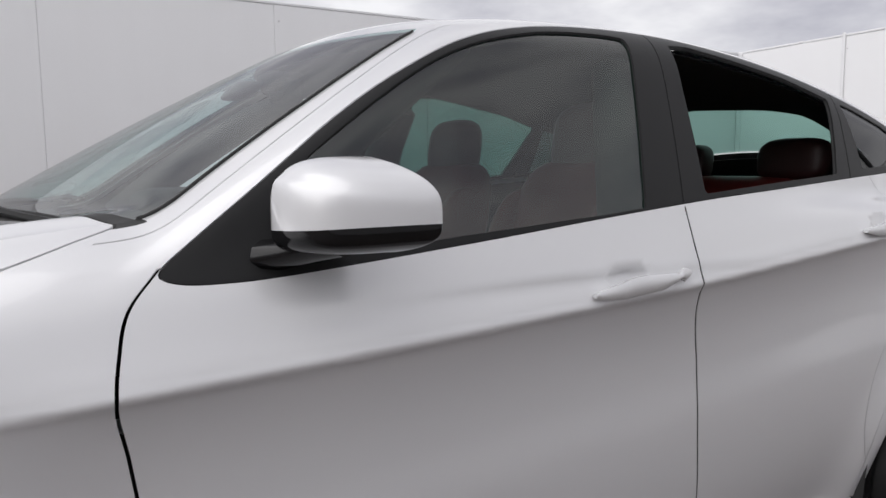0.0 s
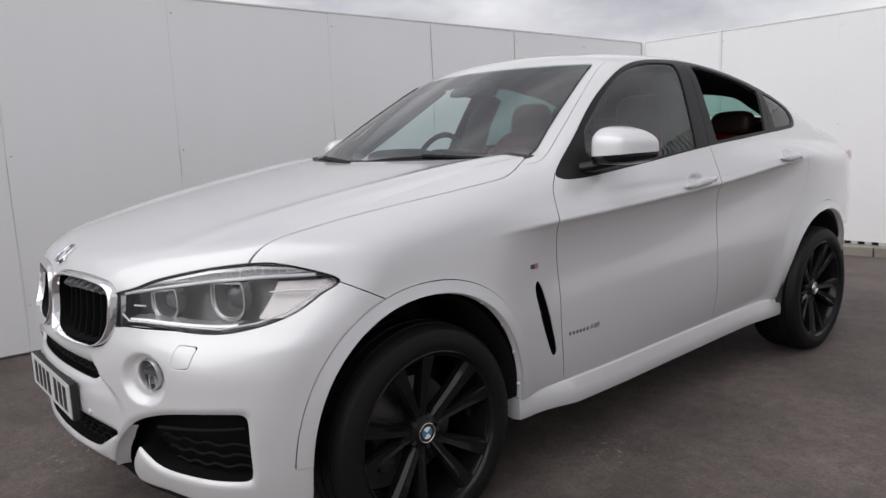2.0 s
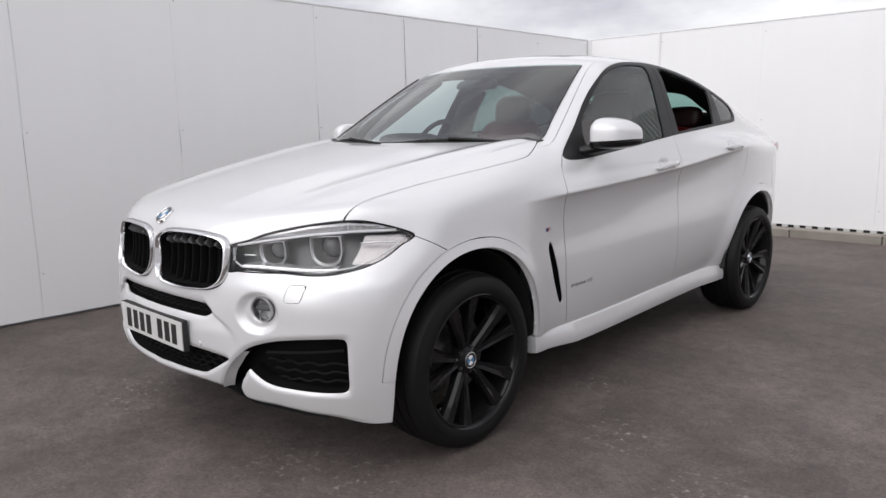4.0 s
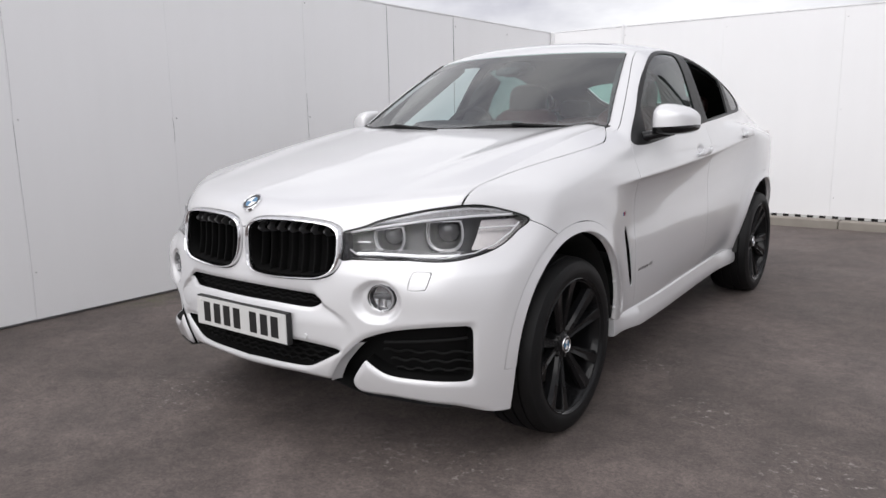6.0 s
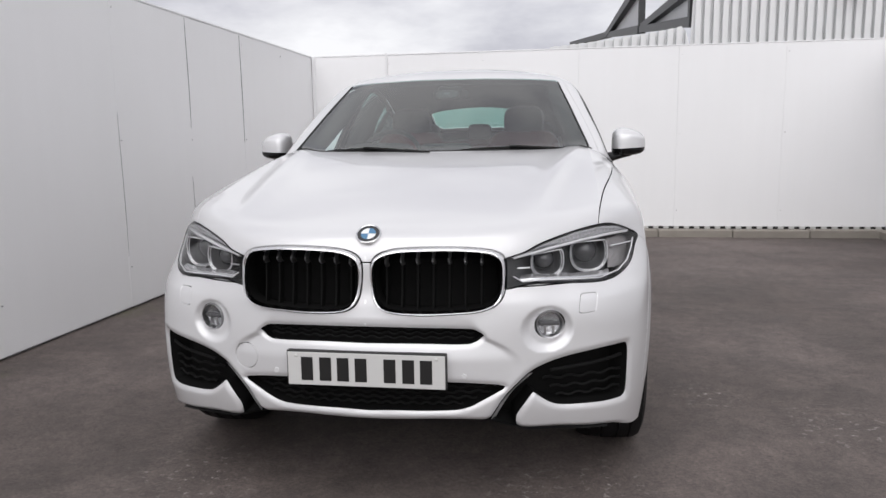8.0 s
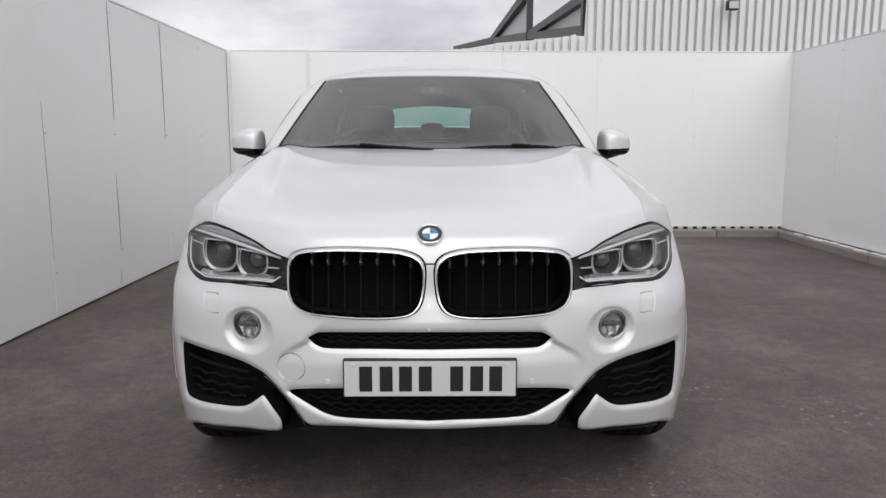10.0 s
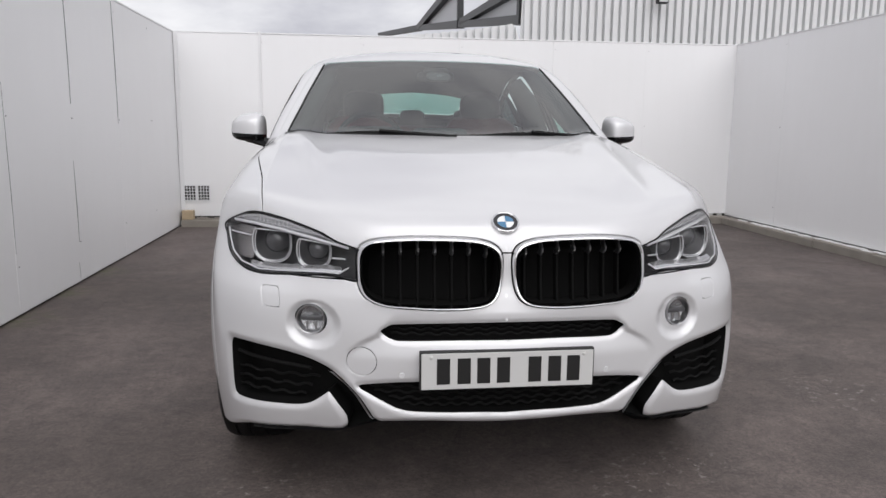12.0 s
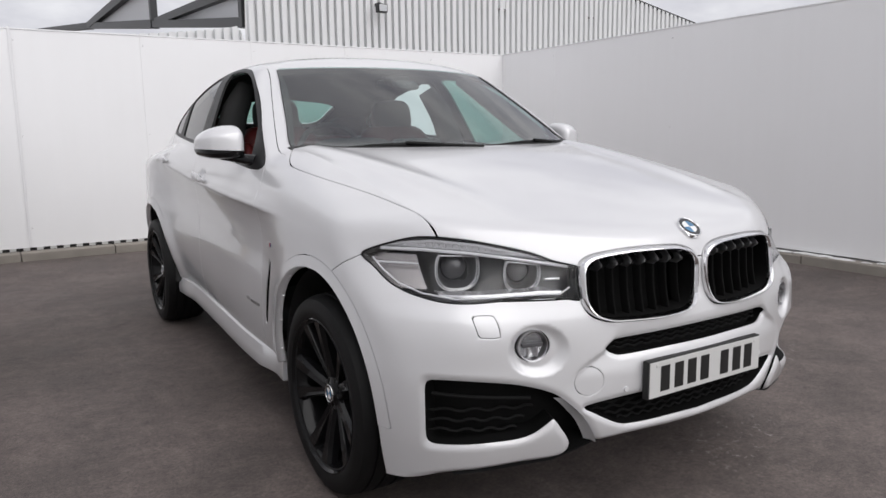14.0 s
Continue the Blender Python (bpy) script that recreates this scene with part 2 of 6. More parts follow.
HEADREST_RED = material("dark_red_leather", (0.026, 0.005, 0.005), 0.5, bump=0.0006, bump_scale=120, vary=0.2, vary_scale=12)
LEATHER = material("red_leather", (0.11, 0.008, 0.008), 0.5, bump=0.0006, bump_scale=120, vary=0.2, vary_scale=12)
DASH = material("dashboard_black", (0.012, 0.012, 0.012), 0.8, spec=0.2, bump=0.0004, bump_scale=260)
TAIL_RED = material("tail_lamp_red", (0.32, 0.015, 0.02), 0.12, coat=1.0)


# ---- building ----
def part(name, bm, material, parent, label=""):
    """Links a bmesh, or (verts, faces), as one mesh object under a thing or a part."""
    me = bpy.data.meshes.new(name)
    if isinstance(bm, tuple):
        me.from_pydata([tuple(v) for v in bm[0]], [], [tuple(int(i) for i in f) for f in bm[1]])
    else:
        bm.to_mesh(me)
        bm.free()
    me.materials.append(material)
    ob = new(name, me)
    if parent:
        ob.parent = parent
    if label:
        tagged(ob, label)
    return ob


def box(bm, lo, hi, bevel=0.0):
    m = Matrix.Translation([(a + b) / 2 for a, b in zip(lo, hi)]) @ Matrix.Diagonal([*[b - a for a, b in zip(lo, hi)], 1])
    r = bmesh.ops.create_cube(bm, size=1, matrix=m)
    if bevel:
        es = list({e for v in r["verts"] for e in v.link_edges})
        bmesh.ops.bevel(bm, geom=es, offset=bevel, segments=2, affect="EDGES", profile=0.6)


def boxed(lo, hi, bevel=0.0):
    bm = bmesh.new()
    box(bm, lo, hi, bevel)
    return bm


def lathe(profile, around=48, axis="x"):
    """Turns (along, radius) pairs about the x axis; returns verts and faces."""
    V, F = [], []
    k = len(profile)
    for i in range(around):
        a = 2 * math.pi * i / around
        V += [(p, r * math.cos(a), r * math.sin(a)) for p, r in profile]
        j = (i + 1) % around
        F += [(i * k + q, j * k + q, j * k + q + 1, i * k + q + 1) for q in range(k - 1)]
    return V, F


def smooth(ob, angle=35):
    me = ob.data
    me.shade_smooth()
    me.set_sharp_from_angle(angle=radians(angle))
    return ob
# ---- car body shape ----
# The car stands on z = 0 with its front axle at y = 0 and its nose towards -y; x = 0 is its middle.
AXLE_F, AXLE_R, HUB_Z, TYRE_R = 0.0, 2.933, 0.362, 0.364


def spline(*pts):
    """A smooth curve through (t, value) pairs, straight beyond its ends."""
    k = np.array(pts, float)
    X, Y = k[:, 0], k[:, 1]
    h = np.diff(X)
    d = np.diff(Y) / h
    m = np.concatenate([d[:1], (d[:-1] * h[1:] + d[1:] * h[:-1]) / (h[:-1] + h[1:]), d[-1:]])

    def value(x):
        x = np.asarray(x, float)
        i = np.clip(np.searchsorted(X, x) - 1, 0, len(X) - 2)
        t = (x - X[i]) / h[i]
        u = np.clip(t, 0, 1)
        v = (Y[i] * (1 + 2 * u) * (1 - u) ** 2 + h[i] * m[i] * u * (1 - u) ** 2
             + Y[i + 1] * u * u * (3 - 2 * u) + h[i] * m[i + 1] * u * u * (u - 1))
        return v + np.where(t > 1, (t - 1) * h[i] * m[-1], 0) + np.where(t < 0, t * h[i] * m[0], 0)
    return value


def step01(a, b, x):
    t = np.clip((x - a) / (b - a), 0, 1)
    return t * t * (3 - 2 * t)


def smax(a, b, r):
    """The larger of two, rounded over r."""
    h = np.maximum(r - np.abs(a - b), 0) / r
    return np.maximum(a, b) + h * h * h * r / 6


def smin(a, b, r):
    return -smax(-a, -b, r)


crease_z = spline((-0.6, 0.93), (0.0, 0.965), (0.61, 0.994), (1.25, 1.022), (1.9, 1.058), (2.5, 1.115), (3.0, 1.16), (3.9, 1.17))
belt_z = spline((0.3, 1.13), (0.7, 1.155), (1.2, 1.176), (1.75, 1.205), (2.3, 1.25), (2.95, 1.315), (3.5, 1.30), (4.0, 1.2))
crease_x = spline((-0.9, 0.80), (-0.6, 0.895), (-0.3, 0.951), (0.0, 0.964), (0.4, 0.974), (0.6, 0.980), (0.9, 0.980), (1.5, 0.962), (2.1, 0.952), (2.55, 0.960), (2.93, 0.975),
                  (3.3, 0.938), (3.7, 0.820), (4.05, 0.68))
door_low = spline((-0.75, -0.075), (-0.62, -0.042), (-0.53, -0.030), (-0.42, -0.026), (-0.32, -0.028), (-0.2, -0.037), (-0.11, -0.033), (-0.05, -0.021), (-0.015, -0.0085), (0.0, 0.0), (0.02, -0.006), (0.06, -0.025),
                  (0.14, -0.066), (0.25, -0.14))
fender_low = spline((-0.75, -0.02), (-0.5, 0.008), (-0.3, 0.016), (-0.1, 0.010), (0.0, 0.0), (0.08, -0.018), (0.16, -0.062), (0.25, -0.14))


def side_x(y, z):
    z = np.maximum(z, 0.22)
    q = z - crease_z(y)
    c = step01(0.22, 0.66, y) * (1 - 0.75 * step01(2.3, 3.0, y))
    x = crease_x(y) + c * door_low(q) + (1 - c) * fender_low(q)
    x = x - 0.012 * step01(1.0, 2.6, y) * (1 - step01(0.35, 0.75, z))
    for hy, hz in ((1.600, 1.086), (2.535, 1.152)):
        x = x - 0.016 * np.clip(1 - ((y - hy) / 0.062) ** 2 - ((z - hz) / 0.034) ** 2, 0, 1)
    for ay, amp in ((AXLE_F, 0.016), (AXLE_R, 0.022)):
        r = np.hypot(y - ay, z - HUB_Z)
        x = x + amp * np.exp(-((r - 0.42) / 0.075) ** 2) * step01(0.2, 0.4, z + 0.15)
    return x


FRONT_Z = (0.25, 0.345, 0.40, 0.60, 0.74, 0.79, 0.90, 1.00)
FRONT = [spline(*zip((-0.2, 0.0, 0.2, 0.4, 0.6, 0.8, 0.95), (row[1], *row))) for row in (
    (-0.820, -0.810, -0.777, -0.714, -0.62, -0.46),
    (-0.860, -0.850, -0.813, -0.752, -0.652, -0.49),
    (-0.873, -0.864, -0.828, -0.765, -0.663, -0.50),
    (-0.882, -0.873, -0.834, -0.763, -0.664, -0.50),
    (-0.858, -0.851, -0.818, -0.751, -0.637, -0.452),
    (-0.846, -0.840, -0.806, -0.730, -0.588, -0.395),
    (-0.836, -0.829, -0.792, -0.686, -0.492, -0.27),
    (-0.812, -0.806, -0.757, -0.636, -0.444, -0.20))]
brow_x = spline((0.44, 0.44), (0.50, 0.492), (0.545, 0.508), (0.60, 0.462), (0.645, 0.388), (0.70, 0.35))


def front_y(x, z):
    x, z = np.abs(x), np.maximum(z, 0.22)
    rows = np.array([f(x) for f in FRONT])
    Z = np.array(FRONT_Z)
    h = np.diff(Z)
    d = np.diff(rows, axis=0) / h.reshape(-1, *([1] * x.ndim))
    m = np.concatenate([d[:1], 0.5 * (d[:-1] + d[1:]), d[-1:]])
    i = np.clip(np.searchsorted(Z, z) - 1, 0, len(Z) - 2)
    t = (z - Z[i]) / h[i]
    u = np.clip(t, 0, 1)

    def pick(a, j):
        return np.take_along_axis(a, j[None], 0)[0]
    bowl = step01(0.0, 0.62, 1 - ((x - 0.590) / 0.090) ** 2 - ((z - 0.656) / 0.080) ** 2)
    scoop = 0.019 * bowl
    scoop = scoop + 0.013 * step01(-0.012, 0.030, brow_x(z) - x) * (0.25 + 0.75 * step01(0.555, 0.635, z)) * step01(0.43, 0.50, z) * (1 - step01(0.64, 0.71, z))
    v = scoop + (pick(rows, i) * (1 + 2 * u) * (1 - u) ** 2 + h[i] * pick(m, i) * u * (1 - u) ** 2
         + pick(rows, i + 1) * u * u * (3 - 2 * u) + h[i] * pick(m, i + 1) * u * u * (u - 1))
    return v + np.where(t > 1, (t - 1) * h[i] * pick(m, i + 1), 0) + np.where(t < 0, t * h[i] * pick(m, i), 0)


hood_mid = spline((-0.9, 0.937), (-0.8, 0.978), (-0.7, 1.013), (-0.5, 1.067), (-0.2, 1.129), (0.1, 1.181), (0.4, 1.225), (0.6, 1.245), (0.9, 1.255), (2.6, 1.27), (3.0, 1.272), (3.4, 1.262), (3.8, 1.215), (4.2, 1.10))
hood_fall = spline((-0.9, 0.046), (-0.5, 0.052), (0.0, 0.038), (0.6, 0.022), (1.0, 0.02), (2.6, 0.02), (3.2, 0.06), (4.0, 0.09))


def hood_z(x, y):
    x = np.abs(x)
    z = hood_mid(y) - hood_fall(y) * (x / 0.78) ** 2 - 0.03 * np.clip(x - 0.78, 0, 1) / 0.1
    ridge = 0.50 + 0.20 * (y + 0.8) / 1.3
    z = z + 0.013 * np.exp(-((x - ridge) / np.where(x > ridge, 0.040, 0.070)) ** 2) * step01(-0.75, -0.2, y) * (1 - step01(0.9, 1.2, y))
    return z


roof_mid = spline((0.9, 1.565), (1.15, 1.655), (1.45, 1.706), (1.75, 1.721), (2.1, 1.710), (2.5, 1.658), (2.9, 1.563), (3.3, 1.432), (3.65, 1.338), (3.85, 1.288), (4.0, 1.235))
glass_w = spline((0.4, 0.865), (0.7, 0.885), (1.2, 0.905), (1.75, 0.905), (2.3, 0.885), (2.95, 0.83), (3.4, 0.765), (4.0, 0.70))


def roof_z(x, y):
    return roof_mid(y) - 0.055 * (np.abs(x) / 0.62) ** 2.4


def screen_z(x, y):
    """The windscreen, bowed in plan."""
    s = y - 0.385 - 0.285 * (np.abs(x) / 0.79) ** 2
    return 1.212 + 0.605 * s - 0.065 * s * s


def glass_x(y, z):
    q = z - 1.18
    return glass_w(y) - 0.37 * q - 0.14 * q * q


def body_f(x, y, z):
    """Below 0 inside the car's skin."""
    ax = np.abs(x)
    f_side = (ax - side_x(y, z)) * 0.97
    f_front = (front_y(ax, z) - y) * 0.86
    f_top = (z - hood_z(ax, y)) * 0.97
    f_tail = y - (3.99 - 0.25 * (ax / 0.9) ** 4 - 0.10 * np.abs(z - 0.8))
    low = smax(smax(f_side, f_front, 0.08), f_top, 0.085)
    low = smax(low, f_tail, 0.12)
    f_glass = (ax - glass_x(y, z)) * 0.9
    f_roof = (z - roof_z(ax, y)) * 0.96
    f_screen = (z - screen_z(ax, y)) * 0.83
    high = smax(smax(f_glass, f_roof, 0.13), f_screen, 0.045)
    high = smax(smax(high, f_tail, 0.1), 1.10 - z, 0.02)
    return smin(low, high, 0.035)


def body_n(p):
    """The skin's outward normal and slope at points."""
    e = 0.0015
    g = np.stack([body_f(p[:, 0] + e * (k == 0), p[:, 1] + e * (k == 1), p[:, 2] + e * (k == 2))
                  - body_f(p[:, 0] - e * (k == 0), p[:, 1] - e * (k == 1), p[:, 2] - e * (k == 2)) for k in range(3)], 1) / (2 * e)
    s = np.maximum(np.linalg.norm(g, axis=1, keepdims=True), 1e-6)
    return g / s, s


def to_skin(p, turns=4):
    for _ in range(turns):
        n, s = body_n(p)
        p = p - n * np.clip(body_f(p[:, 0], p[:, 1], p[:, 2])[:, None] / s, -0.02, 0.02)
    return p


def skin_net(ax):
    """A net of quads on the skin, for x >= 0, on the lines of a grid."""
    X, Y, Z = np.meshgrid(*ax, indexing="ij")
    f = np.stack([body_f(X[:, j], Y[:, j], Z[:, j]) for j in range(X.shape[1])], 1)
    ins = f < 0
    cells = np.zeros([n - 1 for n in f.shape])
    P = [np.zeros(cells.shape) for _ in range(3)]
    a, b, c = cells.shape
    for axis in range(3):
        for i in (0, 1):
            for j in (0, 1):
                off = [0, 0, 0]
                o2 = [k for k in range(3) if k != axis]
                off[o2[0]], off[o2[1]] = i, j
                s0 = tuple(slice(off[k], off[k] + cells.shape[k]) for k in range(3))
                s1 = tuple(slice(off[k] + (k == axis), off[k] + (k == axis) + cells.shape[k]) for k in range(3))
                cross = ins[s0] != ins[s1]
                t = np.where(cross, f[s0] / np.where(cross, f[s0] - f[s1], 1), 0)
                for k, G in enumerate((X, Y, Z)):
                    P[k] += np.where(cross, G[s0] + t * (G[s1] - G[s0]), 0)
                cells += cross
    on = cells > 0
    idx = -np.ones(cells.shape, int)
    idx[on] = np.arange(on.sum())
    V = np.stack([p[on] / cells[on] for p in P], 1)
    quads = []
    for axis in range(3):
        o2 = [(axis + 1) % 3, (axis + 2) % 3]
        s0 = tuple(slice(0 if k == axis else 1, -1) for k in range(3))
        s1 = tuple(slice(1, None) if k == axis else slice(1, -1) for k in range(3))
        up = ins[s0] & ~ins[s1]
        down = ~ins[s0] & ins[s1]
        for mask, turn in ((up, 1), (down, -1)):
            w = np.argwhere(mask)
            if not len(w):
                continue
            w[:, o2[0]] += 1
            w[:, o2[1]] += 1
            ring = []
            for i, j in ((-1, -1), (0, -1), (0, 0), (-1, 0)):
                q = w.copy()
                q[:, o2[0]] += i
                q[:, o2[1]] += j
                ring.append(idx[q[:, 0], q[:, 1], q[:, 2]])
            q = np.stack(ring, 1)
            quads.append(q if turn > 0 else q[:, ::-1])
    Q = np.concatenate(quads)
    Q = Q[(Q >= 0).all(1)]
    return to_skin(V), Q
# ---- end of shape ----


import collections


# ---- cutting the skin into panels ----
def shaped(pts, per=6):
    """A closed smooth outline through the points."""
    k = np.array(pts, float)
    n = len(k)
    out = []
    for i in range(n):
        a, b, c, d = k[i - 1], k[i], k[(i + 1) % n], k[(i + 2) % n]
        for t in np.linspace(0, 1, per, endpoint=False):
            out.append(0.5 * (2 * b + (c - a) * t + (2 * a - 5 * b + 4 * c - d) * t * t + (3 * b - a - 3 * c + d) * t ** 3))
    return np.array(out)


def within(outline, u, v, mask=None):
    """The signed distance to a closed outline, above 0 inside."""
    o = np.asarray(outline, float)
    res = np.full(len(u), -1.0)
    lo, hi = o.min(0) - 0.06, o.max(0) + 0.06
    near = (u > lo[0]) & (u < hi[0]) & (v > lo[1]) & (v < hi[1])
    if mask is not None:
        near &= mask
    if not near.any():
        return res
    p = np.stack([u[near], v[near]], 1)
    best, odd = np.full(len(p), 9.0), np.zeros(len(p), bool)
    for a, b in zip(o, np.roll(o, -1, 0)):
        e, w = b - a, p - a
        t = np.clip((w @ e) / max(e @ e, 1e-12), 0, 1)
        best = np.minimum(best, np.hypot(*(w - t[:, None] * e).T))
        if a[1] != b[1]:
            odd ^= ((a[1] > p[:, 1]) != (b[1] > p[:, 1])) & (p[:, 0] < a[0] + (p[:, 1] - a[1]) * e[0] / e[1])
    res[near] = np.where(odd, best, -best)
    return res


def clip(mesh, f):
    """The part of a net on which f is above 0."""
    P, F = mesh
    if not len(F):
        return mesh
    g = f[F]
    whole, mixed = (g > 0).all(1), (g > 0).any(1) & ~(g > 0).all(1)
    polys, extra, made = [], [], {}
    for row in F[mixed]:
        ring = [int(v) for i, v in enumerate(row) if i == 0 or v != row[i - 1]]
        if len(ring) > 1 and ring[0] == ring[-1]:
            ring.pop()
        out = []
        for a, b in zip(ring, ring[1:] + ring[:1]):
            if f[a] > 0:
                out.append(a)
            if (f[a] > 0) != (f[b] > 0):
                key = (min(a, b), max(a, b))
                if key not in made:
                    i, j = key
                    made[key] = len(P) + len(extra)
                    extra.append(P[i] + (P[j] - P[i]) * f[i] / (f[i] - f[j]))
                out.append(made[key])
        if len(out) > 2:
            polys.append(out)
    wide = max([F.shape[1]] + [len(p) for p in polys])
    rows = [list(r) + [r[-1]] * (wide - len(r)) for r in F[whole].tolist()] + [p + [p[-1]] * (wide - len(p)) for p in polys]
    P2 = np.concatenate([P, np.array(extra)]) if extra else P
    if not rows:
        return P2[:0], np.zeros((0, 4), int)
    F2 = np.array(rows)
    used, inv = np.unique(F2, return_inverse=True)
    return P2[used], inv.reshape(F2.shape)


def cut(mesh, region, gap=0.004):
    """The net inside a region and the net outside it, with a gap between them."""
    f = region(mesh[0])
    inner = clip(mesh, f - gap / 2) if gap >= 0 else clip(mesh, f)
    return inner, clip(mesh, -f - gap / 2)


def rings(F):
    return [[int(v) for i, v in enumerate(r) if v != r[i - 1] or i == 0] for r in F]


def rim_edges(polys):
    seen = {(a, b) for r in polys for a, b in zip(r, r[1:] + r[:1])}
    return [e for e in seen if (e[1], e[0]) not in seen]


def panel(name, mesh, material, parent, label="", depth=0.012, lift=0.0, side=1, centre=False, on_skin=True, other=None, soft_edge=0.0, rolled=None):
    """A sheet of skin as a part (other: the mirrored half's own net): its edges are folded inwards by depth. side -1: on the car's other side; centre: both halves in one."""
    V, NN, FF = sheet(mesh, depth, lift, centre, on_skin, soft_edge, rolled)
    flip = np.array((-1, 1, 1))
    if centre:
        V2, N2, F2 = sheet(other, depth, lift, centre, on_skin, soft_edge, rolled) if other else (V, NN, FF)
        k = len(V)
        seam = {tuple(np.round(p[1:], 4)): i for i, p in enumerate(V) if abs(p[0]) < 2e-4}
        to = [seam.get(tuple(np.round(p[1:], 4)), i + k) if abs(p[0]) < 2e-4 else i + k for i, p in enumerate(V2)]
        FF = FF + [[to[i] for i in r[::-1]] for r in F2]
        for i, j in enumerate(to):
            if j < k:
                V[j][0] = 0.0
        V, NN = np.concatenate([V, V2 * flip]), np.concatenate([NN, N2 * flip])
    elif side < 0:
        V, NN, FF = V * flip, NN * flip, [r[::-1] for r in FF]
    FF = [[v for i, v in enumerate(r) if v != r[i - 1]] for r in FF]
    FF = [r for r in FF if len(r) > 2 and len(set(r)) == len(r)]
    used = sorted({v for r in FF for v in r})
    place = {v: i for i, v in enumerate(used)}
    V, NN, FF = np.asarray(V)[used], np.asarray(NN)[used], [[place[v] for v in r] for r in FF]
    ob = part(name, (V, FF), material, parent, label)
    ob.data.shade_smooth()
    ob.data.normals_split_custom_set_from_vertices([tuple(n) for n in NN])
    return ob


def whole(polys, least=12):
    """The polygons without loose slivers."""
    root = {}

    def find(a):
        while root.setdefault(a, a) != a:
            root[a] = root[root[a]]
            a = root[a]
        return a
    for r in polys:
        for v in r[1:]:
            root[find(v)] = find(r[0])
    size = collections.Counter(find(r[0]) for r in polys)
    return [r for r in polys if size[find(r[0])] >= least]


def sheet(mesh, depth, lift, centre, on_skin, soft_edge=0.0, rolled=None):
    P, F = mesh
    polys = [r for r in rings(F) if len(set(r)) > 2]
    polys = whole(polys) if len(polys) > 60 else polys
    rim = rim_edges(polys)
    edge_v = np.array(sorted({v for e in rim for v in e}), int)
    P = P.copy()
    if on_skin:
        P[edge_v] = to_skin(P[edge_v], 2)
    N, _ = body_n(P)
    P = P + N * lift
    if rolled:
        e = 0.002
        h = rolled(P)
        slope = np.stack([(rolled(P + np.array((e, 0, 0))) - rolled(P - np.array((e, 0, 0)))) / (2 * e), np.zeros(len(P)),
                          (rolled(P + np.array((0, 0, e))) - rolled(P - np.array((0, 0, e)))) / (2 * e)], 1)
        P = P - N * h[:, None]
        N = N + slope - N * (N * slope).sum(1, keepdims=True)
        N = N / np.linalg.norm(N, axis=1, keepdims=True)
    if centre:
        rim = [e for e in rim if P[e[0], 0] > 2e-4 or P[e[1], 0] > 2e-4]
    V, NN, FF = list(P), list(N), list(polys)
    ids = sorted({v for e in rim for v in e})
    out_n = {v: np.zeros(3) for v in ids}
    for a, b in rim:
        d = np.cross(P[b] - P[a], N[a])
        for v in (a, b):
            out_n[v] += d
    top = {}
    for v in ids:
        nv = out_n[v] / max(np.linalg.norm(out_n[v]), 1e-9)
        if soft_edge:
            m = N[v] + soft_edge * nv
            NN[v] = m / np.linalg.norm(m)
        top[v] = len(V)
        V.append(P[v] - N[v] * depth)
        NN.append(nv)
    FF += [[b, a, top[a], top[b]] for a, b in rim]
    return np.array(V), np.array(NN), FF


def pocket(name, mesh, material, parent, depth, label="", side=1, centre=False, start=0.0125):
    """The back and walls of an opening, depth behind the skin."""
    P, F = mesh
    polys = [r for r in rings(F) if len(set(r)) > 2]
    N, _ = body_n(P)
    rim = rim_edges(polys)
    if centre:
        rim = [e for e in rim if P[e[0], 0] > 2e-4 or P[e[1], 0] > 2e-4]
    k = len(P)
    V = np.concatenate([P - N * depth, P - N * start])
    FF = polys + [[b, a, a + k, b + k] for a, b in rim]
    flip = np.array((-1, 1, 1))
    if centre:
        FF = FF + [[i + 2 * k for i in r[::-1]] for r in FF]
        V = np.concatenate([V, V * flip])
    elif side < 0:
        V, FF = V * flip, [r[::-1] for r in FF]
    return smooth(part(name, (V, FF), material, parent, label), 40)


def skin_y(x, z):
    """Where the nose's skin stands at (x, z)."""
    x, z = np.atleast_1d(np.asarray(x, float)), np.atleast_1d(np.asarray(z, float))
    lo, hi = np.full(len(x), -1.2), np.full(len(x), 0.3)
    for _ in range(40):
        m = (lo + hi) / 2
        inside = body_f(x, m, z) < 0
        hi, lo = np.where(inside, m, hi), np.where(inside, lo, m)
    return hi


def skin_x(y, z):
    """Where the flank's skin stands at (y, z)."""
    y, z = np.atleast_1d(np.asarray(y, float)), np.atleast_1d(np.asarray(z, float))
    lo, hi = np.full(len(y), 0.3), np.full(len(y), 1.3)
    for _ in range(40):
        m = (lo + hi) / 2
        inside = body_f(m, y, z) < 0
        lo, hi = np.where(inside, m, lo), np.where(inside, hi, m)
    return lo


